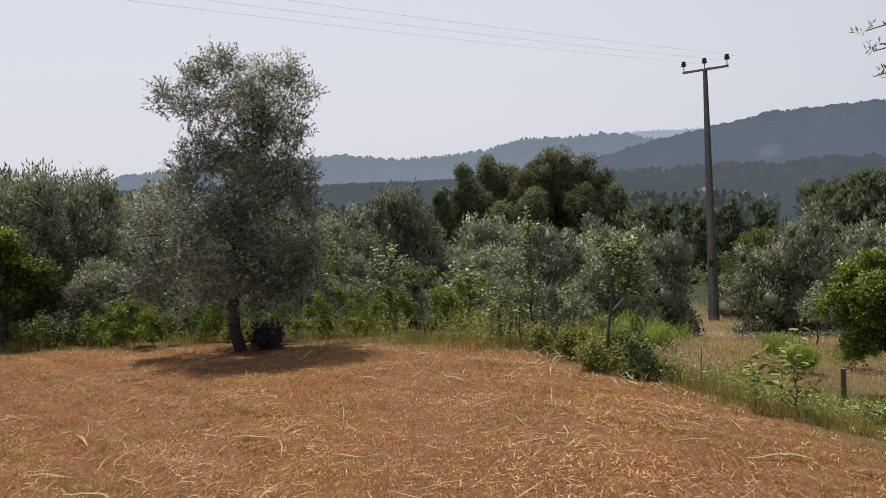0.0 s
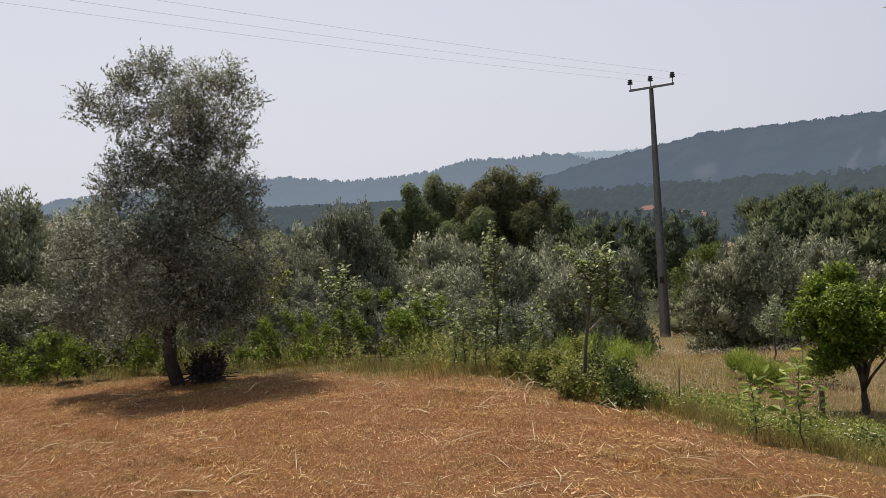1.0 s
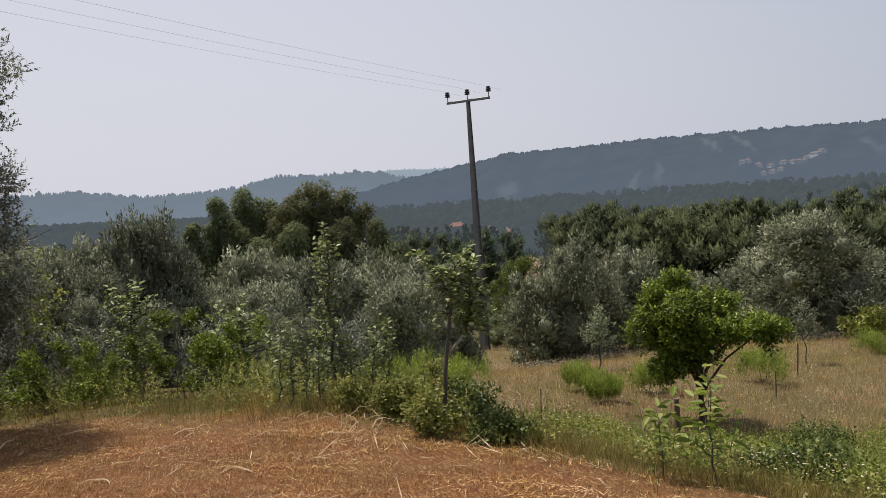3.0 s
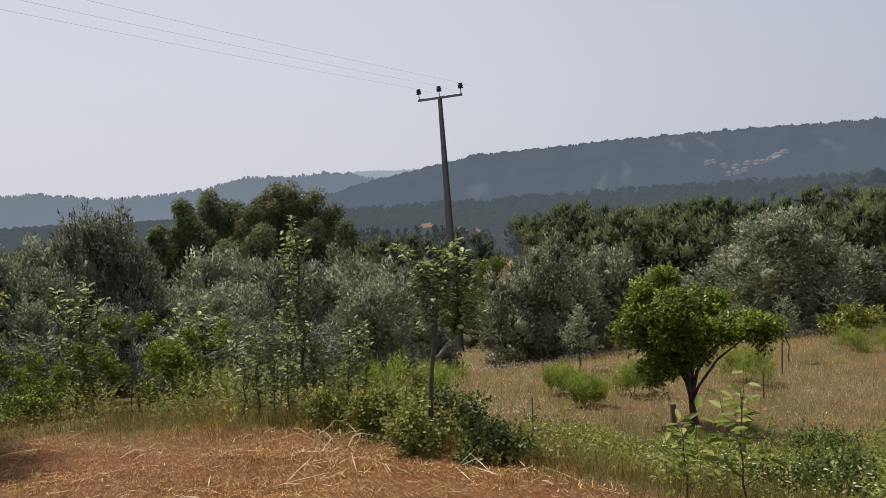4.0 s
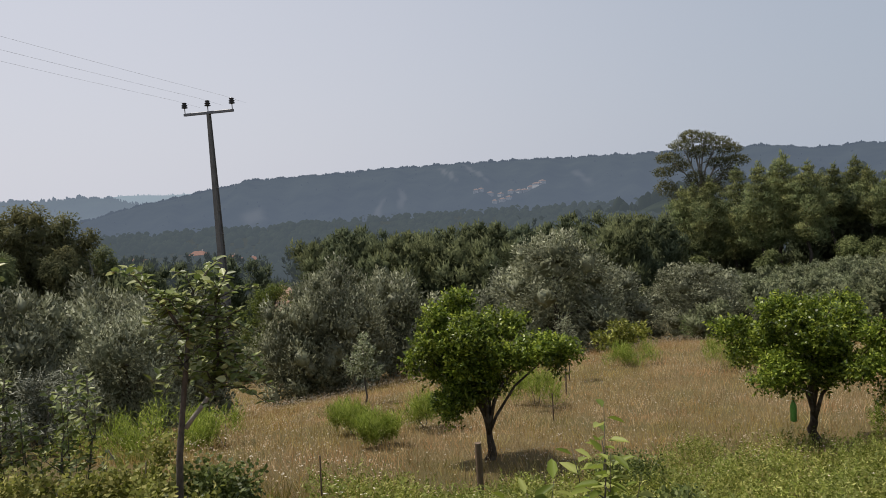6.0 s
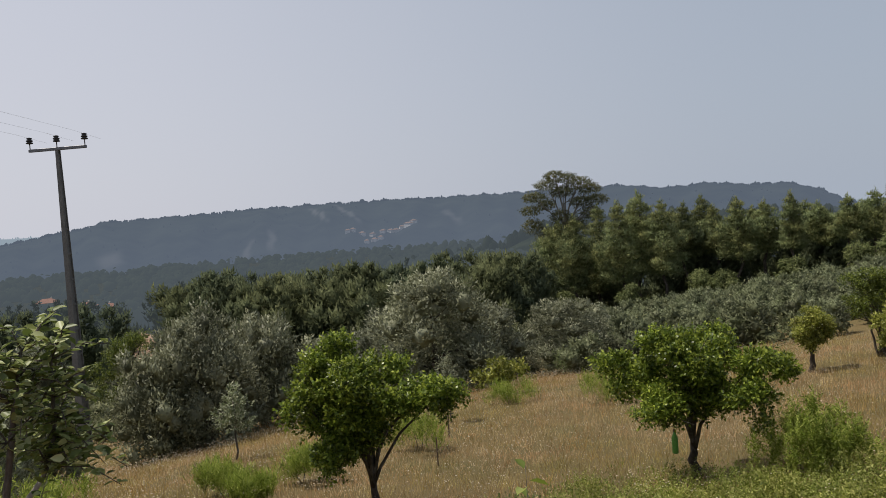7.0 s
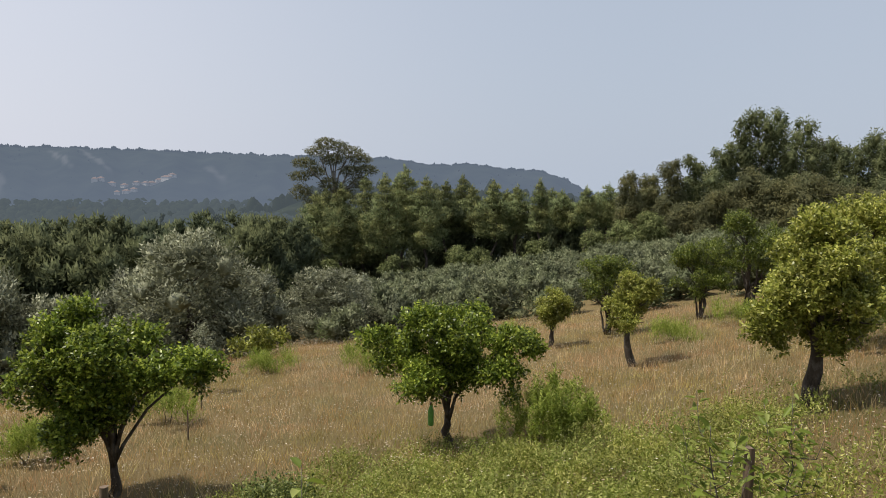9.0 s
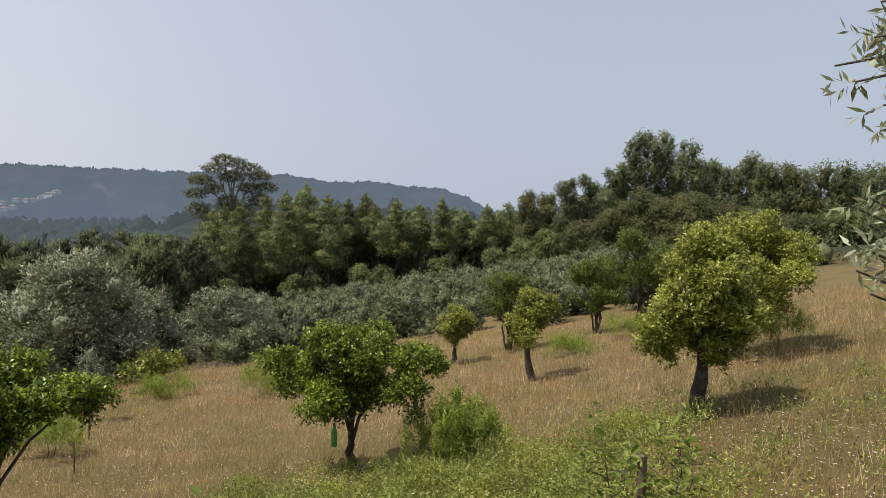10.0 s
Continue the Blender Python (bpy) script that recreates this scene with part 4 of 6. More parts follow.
def whorls(rs, tall, wide, low):
    """A pine's crown: flat sprays in whorls round the stem, shorter towards a pointed top."""
    out = []
    n = max(7, int((1 - low) * tall / 1.15))
    for i in range(n):
        u = (i + 0.5) / n
        a0, k = rs.uniform(0, 6.28), 6
        for j in range(k):
            a = a0 + 6.28 * j / k + rs.uniform(-0.4, 0.4)
            reach = wide * (0.55 + 0.45 * math.sin(3.14 * min(u * 1.6, 0.5))) * (1 - 0.88 * u ** 1.6) * rs.uniform(0.5, 1.15)
            z = tall * (low + (0.97 - low) * u) + rs.uniform(-0.35, 0.35)
            for q in (0.4, 0.85):
                out.append((reach * q * math.cos(a), reach * q * math.sin(a), z + 0.18 * reach * q, (0.32 + 0.22 * reach) * rs.uniform(0.7, 1.3), rs.uniform(0.45, 0.75)))
    out.append((0, 0, tall * 0.985, 0.35, 1.6))
    return out


# the clump of eucalyptus beyond the grove
FAR_LEAF = dict(per=420, leaf=0.42, wide=0.16, up=0.0, droop=0.6, core=0.62, jut=0.25, soft=0.35)
for x, y, top, wide, low, mat in [(-0.8, 100, -2.2, 1.1, 0.3, M_EUC), (2.2, 101, 0.7, 1.7, 0.35, M_EUC), (4.6, 99, -2.6, 1.6, 0.2, M_EUC), (5.8, 103, 1.5, 1.8, 0.35, M_EUC), (8.6, 106, 0.2, 1.9, 0.25, M_EUC), (10.6, 102, -1.2, 2.0, 0.2, M_EUC_BROWN), (13.0, 104, -0.2, 2.0, 0.2, M_EUC_BROWN), (14.9, 107, 1.5, 2.2, 0.25, M_EUC_BROWN),
                              (17.2, 105, 1.1, 2.4, 0.2, M_EUC_BROWN), (19.8, 106, 0.2, 2.3, 0.2, M_EUC_BROWN), (22.0, 105, -1.9, 2.2, 0.15, M_EUC_BROWN), (24.6, 108, -4.6, 2.0, 0.1, M_EUC), (11.5, 98, -4.0, 2.0, 0.1, M_EUC), (18.2, 99, -3.6, 2.2, 0.1, M_EUC_BROWN), (6.8, 97, -5.0, 1.8, 0.1, M_EUC)]:
    g = h1(x, y)
    tall_tree("eucalyptus_tree", x, y, top, "tall dark eucalyptus in a dense clump beyond the grove", "eucalyptus", column(rs, top - g, wide * 1.15, low, 20, wide * 0.62), FAR_LEAF, (mat, M_BARK_PALE), 100 + int(x * 3), r0=0.26, bare=0.7)

# pines and eucalyptus on the far side of the terraces
PINE = dict(per=105, leaf=0.46, wide=0.13, up=0.5, core=0.4, jut=0.4, soft=0.6)
for a, d, el in [(56.3, 122, -1.2), (58.2, 118, -0.6), (60.0, 124, 0.1), (61.5, 116, 0.2), (63.0, 120, 0.9), (64.6, 117, 0.1), (66.2, 126, -0.3), (68.2, 128, -0.6), (69.8, 124, -0.2), (71.6, 127, -0.5), (73.3, 122, -0.1), (75.0, 128, -0.9), (76.8, 124, -0.6), (78.4, 126, -0.3), (57.0, 136, -0.9), (62.4, 138, 0.2), (65.4, 140, -0.7), (67.4, 136, 0.2), (70.8, 140, -0.9), (74.2, 142, -0.7), (77.6, 140, -1.0)]:
    x, y = d * math.sin(radians(a)), 5 + d * math.cos(radians(a))
    top = EYE - 0.6 + d * math.tan(radians(el))
    g = h1(x, y)
    tall = top - g
    tall_tree("pine_tree", x, y, top, "dark green maritime pine at the edge of the wood", "pine tree", whorls(rs, tall, rs.uniform(3.4, 4.8) if a < 66 else rs.uniform(2.6, 4.0), rs.uniform(0.16, 0.3) if a < 66 else rs.uniform(0.36, 0.55)), PINE, (M_PINE, M_BARK_DARK), 200 + int(a * 3), r0=0.22, bare=0.8, forks=6)
for a, d, el, wide in [(79.8, 118, 0.5, 1.8), (81.3, 124, 0.4, 2.0), (82.8, 116, 1.6, 1.9), (84.2, 119, 1.75, 1.9), (85.3, 124, 1.3, 2.2), (86.3, 117, 2.9, 2.0), (87.5, 119, 4.9, 2.3), (88.7, 118, 5.2, 2.4), (89.9, 120, 5.05, 2.3), (91.3, 118, 4.5, 2.4), (92.4, 124, 2.9, 2.2), (93.4, 120, 2.95, 2.0), (94.4, 118, 2.5, 2.2), (95.6, 120, 3.3, 2.2), (96.8, 117, 2.8, 2.2),
                       (97.8, 120, 2.6, 2.3), (99.0, 118, 2.25, 2.4), (100.9, 120, 2.5, 3.0), (102.4, 124, 2.0, 2.4), (103.7, 118, 2.5, 2.4), (105.5, 120, 2.6, 2.6), (108, 122, 2.8, 2.8)]:
    x, y = d * math.sin(radians(a)), 5 + d * math.cos(radians(a))
    top = EYE - 0.6 + d * math.tan(radians(el))
    g = h1(x, y)
    tall_tree("eucalyptus_tree", x, y, top, "tall eucalyptus with a ragged crown at the wood's edge", "eucalyptus", [(x0, y0, z0, r0 * (1.2 - 0.45 * k / 27), 1.1) for k, (x0, y0, z0, r0, _) in enumerate(column(rs, top - g, wide * 1.1, 0.12, 28, wide * 0.62))], FAR_LEAF, (M_EUC_BROWN if int(a * 10) % 3 == 0 else M_EUC, M_BARK_PALE), 300 + int(a * 3), r0=0.25)
# lower broadleaf trees in front of them
for a, d, el, wide in [(81.5, 104, -2.2, 2.4), (84.0, 106, -1.4, 2.6), (86.0, 103, -0.4, 3.0), (88.0, 104, 1.2, 3.4), (90.0, 102, 0.4, 3.4), (92.2, 104, 0.8, 3.6), (94.4, 103, -0.2, 3.0), (96.6, 100, -0.6, 3.2), (98.8, 98, -0.9, 3.2), (101.2, 99, -0.7, 3.4), (104, 100, -0.6, 3.2), (107, 100, -0.5, 3.2)]:
    x, y = d * math.sin(radians(a)), 5 + d * math.cos(radians(a))
    g = h1(x, y)
    tall = max(3.5, EYE - 0.6 + d * math.tan(radians(el)) - g)
    tall_tree("broadleaf_tree", x, y, g + tall, "rounded olive-green broadleaf tree in front of the wood", "broadleaf tree", scatter_blobs(rs, 22, wide, tall * 0.2, tall * 0.86, wide * 0.42), FAR_LEAF, (M_SAPGREEN if int(a) % 2 else M_EUC_BROWN, M_BARK_DARK), 350 + int(a * 3), r0=0.2, bare=0.4)
for a, d, tall, wide in [(57.5, 112, 4.0, 2.2), (62.4, 110, 3.6, 2.2), (67.3, 111, 4.2, 2.4), (69.0, 112, 3.4, 2.2), (73.2, 111, 4.4, 2.4), (77.4, 110, 5.0, 2.6), (79.6, 112, 6.0, 2.8)]:
    x, y = d * math.sin(radians(a)), 5 + d * math.cos(radians(a))
    g = h1(x, y)
    tall_tree("broadleaf_tree", x, y, g + tall, "low bushy tree in the underwood below the pines", "broadleaf tree", scatter_blobs(rs, 12, wide, tall * 0.15, tall * 0.85, wide * 0.42), dict(FAR_LEAF, per=200), (M_SAPGREEN, M_BARK_DARK), 420 + int(a * 3), r0=0.12, bare=0.4)
# the spreading eucalyptus that stands above the pines
x, y = 140 * math.sin(radians(57.5)), 5 + 140 * math.cos(radians(57.5))
g = h1(x, y)
tall_tree("eucalyptus_tree", x, y, 6.6, "tall old eucalyptus with a flat spreading crown and pale limbs", "eucalyptus",
          [(-0.98, 0.82, 24.45, 1.89, 0.5), (0.66, -0.82, 23.88, 1.89, 0.5), (-2.13, 2.05, 22.92, 1.89, 0.45), (2.13, -2.46, 22.92, 2.06, 0.5), (3.28, -3.69, 21.77, 2.06, 0.5), (-3.12, 4.1, 20.82, 2.06, 0.45), (0.0, 0.0, 21.58, 2.06, 0.5), (3.77, -4.92, 19.67, 1.89, 0.5), (-3.61, 4.92, 18.34, 1.72, 0.5), (-1.31, 2.87, 19.29, 1.72, 0.5), (1.97, -2.46, 19.48, 1.89, 0.5), (2.79, -4.1, 17.38, 1.89, 0.6), (-2.95, 4.92, 15.47, 1.89, 0.7), (-0.49, 0.41, 16.62, 1.89, 0.8), (1.31, -1.64, 14.32, 2.24, 0.9), (-1.48, 2.46, 12.89, 2.24, 0.9), (0.41, 0.0, 10.5, 2.58, 1.0)],
          dict(FAR_LEAF, per=1500, leaf=0.3, wide=0.14, up=0.1, droop=0.1, core=0.3), (M_EUC_BROWN, M_BARK_PALE), 400, r0=0.42, bare=0.55, forks=14)


# the woods of the valley
def woods():
    rs = np.random.RandomState(12)
    made = []
    crest_b = [-40, -28, -22, -10, 0, 8, 14, 17, 20, 22, 24.4, 26, 27.5, 29, 32, 35, 39, 42, 44, 47, 52, 56, 60, 75, 80, 88, 95, 112]
    crest_e = [-0.6, -0.8, -1.6, -2.4, -3.2, -3.3, -3.25, -3.55, -3.6, -3.9, -4.3, -3.6, -2.6, -1.8, -2.1, -2.5, -2.9, -2.5, -2.9, -2.6, -1.9, -1.4, -1.2, -1.2, -0.6, 0.6, 1.4, 1.4]
    hazy = []
    for i in range(1080):
        a = rs.uniform(-38, 112) if i < 800 else rs.uniform(26.5, 47) if i < 900 else rs.uniform(9, 29)
        far = a < 78
        d = (rs.uniform(130, 430) if rs.rand() < 0.75 else rs.uniform(85, 140)) if far else rs.uniform(122, 190)
        if i >= 800:
            d = rs.uniform(95, 148) if i < 900 else rs.uniform(152, 330)
        if (-3 < a < 15 and d < 110) or (23.8 < a < 26.0 and 75 < d < 320) or (53 < a and d < 148):
            continue
        x, y = d * math.sin(radians(a)), d * math.cos(radians(a))
        g = h1(x, y)
        if 54 < a < 78 and d > 240:
            d = rs.uniform(128, 175)
            x, y = d * math.sin(radians(a)), d * math.cos(radians(a))
            g = h1(x, y)
        limit = EYE + d * math.tan(radians(np.interp(a, crest_b, crest_e) - (0.45 if i >= 900 else 0))) - g
        tall = min(rs.uniform(7, 15), limit * rs.uniform(0.72, 1.0))
        if tall < 2.5:
            continue
        w = min(tall * rs.uniform(0.26, 0.42), 4.0)
        n = 16 if d < 150 else 8
        if rs.rand() < 0.55:
            bl = [(x + rs.normal() * w * 0.42 * (1.2 - u), y + rs.normal() * w * 0.42 * (1.2 - u), g + tall * u, w * rs.uniform(0.32, 0.5) * (1.25 - 0.75 * u), 0.9) for u in np.linspace(0.12, 0.93, n)]
        else:
            bl = [(x + rs.normal() * w * 0.55, y + rs.normal() * w * 0.55, g + tall * u, w * rs.uniform(0.3, 0.48) * (0.8 + 0.45 * math.sin(3.1 * u)), 0.95) for u in np.linspace(0.15, 0.85, n)]
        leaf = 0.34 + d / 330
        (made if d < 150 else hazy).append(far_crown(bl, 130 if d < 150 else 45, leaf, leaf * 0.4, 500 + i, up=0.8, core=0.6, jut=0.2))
    v, f, nor = join(made)
    tagged(new("valley_woods", mesh_of("valley_woods", v, f, M_WOODS, True, nor)), "dense dark green woods filling the valley", "woods", kind="stuff")
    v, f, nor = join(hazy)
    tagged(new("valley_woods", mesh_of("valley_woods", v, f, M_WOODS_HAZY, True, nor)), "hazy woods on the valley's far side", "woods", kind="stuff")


woods()


# crowns of the woods on the valley floor, out to the hills
def valley_floor_woods():
    rs = np.random.RandomState(15)
    n = 15000
    a, d = rs.uniform(-45, 112, n), 300 + 1300 * rs.rand(n) ** 1.3
    x, y = d * np.sin(np.radians(a)), d * np.cos(np.radians(a))
    g = height(x, y)
    size = rs.uniform(3, 8, n) * np.where((a > 12) & (a < 24) & (d > 400) & (d < 560), 0.55, 1)
    ring = np.arange(5) * 2 * math.pi / 5
    vs = []
    for up, wid in [(0.0, 1.2), (0.4, 1.4), (0.8, 1.0), (1.0, 0.25)]:
        rr = wid * size[:, None] * rs.uniform(0.5, 1.25, (n, 5)) * 0.5
        vs.append(np.stack([x[:, None] + rr * np.cos(ring), y[:, None] + rr * np.sin(ring), (g + up * size)[:, None] + rs.uniform(-0.1, 0.1, (n, 5)) * size[:, None]], -1))
    v = np.stack(vs, 1).reshape(-1, 3)
    q = np.array([(r * 5 + c, r * 5 + (c + 1) % 5, r * 5 + 5 + (c + 1) % 5, r * 5 + 5 + c) for r in range(3) for c in range(5)])
    f = (q[None] + (np.arange(n) * 20)[:, None, None]).reshape(-1, 4)
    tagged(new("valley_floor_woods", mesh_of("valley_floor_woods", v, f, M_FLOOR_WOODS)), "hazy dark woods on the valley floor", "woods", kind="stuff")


valley_floor_woods()


# low scrub on the slopes between the grove and the woods
def scrub():
    rs = np.random.RandomState(14)
    made = []
    for i in range(220):
        a, d = rs.uniform(-32, 100), rs.uniform(33, 128)
        if a > 78 and d < 40:
            continue
        x, y = d * math.sin(radians(a)), 3 + d * math.cos(radians(a))
        g = h1(x, y)
        w = rs.uniform(0.9, 2.2)
        made.append(foliage([(x, y, g + 0.3 * w, w, 0.8), (x + w * rs.normal() * 0.6, y + w * rs.normal() * 0.6, g + 0.2 * w, w * 0.8, 0.7)], 110, 5, 0.4, 0.11 + d / 500, 0.05 + d / 1000, 900 + i, shell=0.6, up=0.4, round_off=0.6, plain=True, core=0.4))
    v, f, nor = join(made)
    tagged(new("scrub", mesh_of("scrub", v, f, M_SCRUB, True, nor)), "low grey-green scrub on the slopes below the grove", "scrub", kind="stuff")


scrub()


# ---- houses ----
def house(x, y, z, wide, deep, tall, turn, label, wall=M_WALL, roof=M_ROOF, group=""):
    e = thing("house", x, y, z, label, "house", group, turn)
    bm = box(bmesh.new(), 0, 0, tall / 2 - 1.5, wide, deep, tall + 3)
    part("wall", bm, wall, e)
    bm = bmesh.new()
    o, r = 0.4, deep * 0.26
    low = [bm.verts.new((sx * (wide / 2 + o), sy * (deep / 2 + o), tall + 0.01)) for sx, sy in ((-1, -1), (1, -1), (1, 1), (-1, 1))]
    up = [bm.verts.new((sx * (wide / 2 - deep * 0.35), 0, tall + r)) for sx in (-1, 1)]
    bm.faces.new(low[::-1])
    for q in ((low[0], low[1], up[1], up[0]), (low[2], low[3], up[0], up[1]), (low[1], low[2], up[1]), (low[3], low[0], up[0])):
        bm.faces.new(q)
    part("roof", bm, roof, e)
    part("chimney", box(bmesh.new(), wide * 0.2, deep * 0.15, tall + r * 0.9, 0.7, 0.7, 1.6), wall, e)
    for k in range(max(2, int(wide / 3.5)) if wall is M_WALL else 0):
        px = -wide / 2 + wide * (k + 0.5) / max(2, int(wide / 3.5))
        part("window", box(bmesh.new(), px, -deep / 2 - 0.01, tall * 0.6, 1.1, 0.08, 1.3), M_PANE, e)


def valley_house(a, d, el, *more, **kw):
    """A house that stands at a bearing and distance, its ridge at a given angle above level."""
    x, y = d * math.sin(radians(a)), d * math.cos(radians(a))
    house(x, y, EYE + d * math.tan(radians(el)) - more[2] - more[1] * 0.26, *more, **kw)


valley_house(19.4, 480, -3.45, 11, 9, 4.5, -30, "house with a red tiled roof in the valley", group="valley houses")
valley_house(21.6, 470, -3.95, 12, 8, 3.2, -40, "long low house with a red tiled roof", group="valley houses")
valley_house(15.2, 470, -3.6, 14, 9, 4, -25, "wide house with a faded red roof behind trees", group="valley houses")
valley_house(22.9, 430, -4.2, 12, 7, 3, -20, "low farm building with a red roof", group="valley houses")
valley_house(-23.2, 240, -0.75, 12, 10, 5, 25, "large house with a red tiled roof above the grove", group="valley houses")
valley_house(-21.0, 255, -0.75, 10, 8, 4, -10, "house with a red tiled roof above the grove", group="valley houses")
valley_house(-25.0, 262, -0.6, 10, 8, 4, 10, "house with a faded tiled roof above the grove", group="valley houses")
valley_house(-3.6, 300, -2.75, 7, 6, 3.5, 20, "small pale house below the hills", group="valley houses")
for a, sv, w, lab in [(45.2, 0.385, 12, "wide white house with a faded red roof on the hill"), (44.7, 0.4, 8, "small white hillside house with a red roof"), (45.6, 0.392, 8, "small white hillside house with a red roof"), (44.2, 0.395, 9, "white hillside house with a red roof"), (43.8, 0.388, 7, "small pale hillside house with a red roof"), (43.2, 0.372, 7, "small pale hillside house with a red roof"), (42.4, 0.36, 6, "small pale hillside house with a red roof"), (41.6, 0.35, 7, "small pale hillside house with a red roof"), (40.9, 0.345, 6, "small pale hillside house with a red roof"), (40.5, 0.337, 7, "small pale hillside house with a red roof"), (41.9, 0.27, 6, "small pale hillside house with a red roof"), (43.0, 0.3, 6, "small pale hillside house with a red roof"), (42.5, 0.28, 7, "small pale hillside house with a red roof")]:
    x, y, z = ON_HILL(np.array([a]), np.array([sv]))
    house(float(x[0]), float(y[0]), float(z[0]), w, 7, 3.6, -45 + 40 * math.sin(a * 9), lab, M_WALL_FAR, M_ROOF_FAR, "hillside village")

# the earth track down in the valley
tv, tf = [], []
for i in range(30):
    d = 110 + i * 7
    a = radians(25.3 - 0.9 * i / 29 + 0.25 * math.sin(i * 0.4))
    for off in (-3.2, 3.2):
        x, y = d * math.sin(a) + off * math.cos(a), d * math.cos(a) - off * math.sin(a)
        tv.append((x, y, h1(x, y) + 0.25))
    if i:
        tf.append((2 * i - 2, 2 * i - 1, 2 * i + 1, 2 * i))
tagged(new("track", mesh_of("track", tv, tf, M_TRACK)), "bare earth track through the valley woods", "track", kind="structure")


# ---- power pole and wires ----
ARM_TURN = -53.0
PX, PY, PTOP = 13.2, 37.2, 4.85
PBASE = h1(PX, PY)


def power_pole():
    e = thing("power_pole", PX, PY, PBASE, "weathered concrete power pole with a steel crossarm and three insulators", "power pole", rz=ARM_TURN)
    tall = PTOP - PBASE
    bm = bmesh.new()
    # an I-shaped shaft: two tapering flanges and a recessed web
    rings = []
    for z, w, d in ((-0.5, 0.22, 0.38), (tall, 0.085, 0.13)):
        t = d * 0.22
        q = [(-w, -d), (w, -d), (w, -d + t), (w * 0.4, -d + t), (w * 0.4, d - t), (w, d - t), (w, d), (-w, d), (-w, d - t), (-w * 0.4, d - t), (-w * 0.4, -d + t), (-w, -d + t)]
        rings.append([bm.verts.new((x * 0.72, y * 0.72, z)) for x, y in q])
    for k in range(12):
        bm.faces.new((rings[0][k], rings[0][(k + 1) % 12], rings[1][(k + 1) % 12], rings[1][k]))
    bm.faces.new(rings[1])
    part("shaft", bm, M_CONCRETE, e)
    for k in range(9):
        z = 0.9 + k * 1.05
        s = 1 - z / tall * 0.65
        bm = box(bmesh.new(), 0, 0, z, 0.25 * s, 0.46 * s, 0.09)
        part("rib", bm, M_CONCRETE, e)
    part("warning_plate", box(bmesh.new(), 0.11, -0.22, 3.0, 0.26, 0.02, 0.34), M_PORCELAIN, e, "small dark warning plate")
    arm = part("crossarm", box(bmesh.new(), 0, 0, tall + 0.04, 2.5, 0.12, 0.12, 0, 0.01), M_STEEL, e, "steel crossarm")
    for x in (-1.2, -0.02, 1.2):
        z = tall + (0.10 if x else 0.1)
        part("insulator", (lambda q: ([(p[0] + x, p[1], p[2] + z) for p in q[0]], q[1]))(lathe([(0.02, 0), (0.02, 0.22), (0.13, 0.24), (0.14, 0.28), (0.08, 0.30), (0.13, 0.34), (0.13, 0.38), (0.07, 0.40), (0.11, 0.44), (0.1, 0.48), (0.03, 0.50)])), M_PORCELAIN, arm, "dark ribbed insulator", True)


power_pole()
ca, sa = math.cos(radians(ARM_TURN)), math.sin(radians(ARM_TURN))
for x in (-1.2, -0.02, 1.2):
    sx, sy, sz = PX + x * ca, PY + x * sa, PTOP + 0.6
    pts = []
    for s in np.linspace(-1.2, 75, 40):
        up = 0.04 * s + 6e-4 * s * s if s > 0 else 0.1 * s
        pts.append((sx + math.sin(radians(234)) * s, sy + math.cos(radians(234)) * s, sz + up))
    tagged(new("power_line", mesh_of("power_line", *tube(pts, [0.0035] * len(pts), 5, 1, 0.0), M_WIRE)), "thin pale overhead wire sagging from the pole", "wire", "overhead wires")


# ---- grass, straw and weeds ----
def spread_points(rs, n, x0, x1, y0, y1, keep):
    x, y = rs.uniform(x0, x1, n), rs.uniform(y0, y1, n)
    k = rs.rand(n) < keep(x, y)
    return x[k], y[k]


def grass(name, x, y, tall, width, material, label, seed, lean=0.35):
    rs = np.random.RandomState(seed)
    n = len(x)
    at = np.c_[x, y, height(x, y) - 0.02]
    a = rs.uniform(0, 2 * math.pi, n)
    along = unit(np.c_[np.cos(a) * lean * rs.rand(n), np.sin(a) * lean * rs.rand(n), np.ones(n)])
    b = rs.uniform(0, math.pi, n)
    across = np.c_[np.cos(b), np.sin(b), np.zeros(n)]
    s = np.broadcast_to(tall, (n,)) * rs.uniform(0.45, 1.25, n) * (0.9 + 0.45 * wave(x * 2.3, y * 2.3, 12.0))
    v, f = blades(at, along, across, s[:, None], np.full((n, 1), width), plain=True)
    tagged(new(name, mesh_of(name, v, f, material)), label, "grass", kind="stuff")


def meadow_green(x, y):
    """How green the meadow is: fresh near the foot of the field and in patches."""
    g = smooth(9.5, 6.5, np.hypot(x - 3.5, y - 5) - 1.2 * wave(x * 0.8, y * 0.8, 1.0) * 1.5)
    g = g * (0.4 + 0.6 * smooth(3.6, 6.0, y + 0.8 * wave(x, y, 8.0)))
    return np.clip(g + 0.6 * smooth(0.35, 0.75, wave(x * 0.45, y * 0.45, 3.0)) + 0.4 * smooth(6, 3, y) * smooth(9, 14, x), 0, 1)


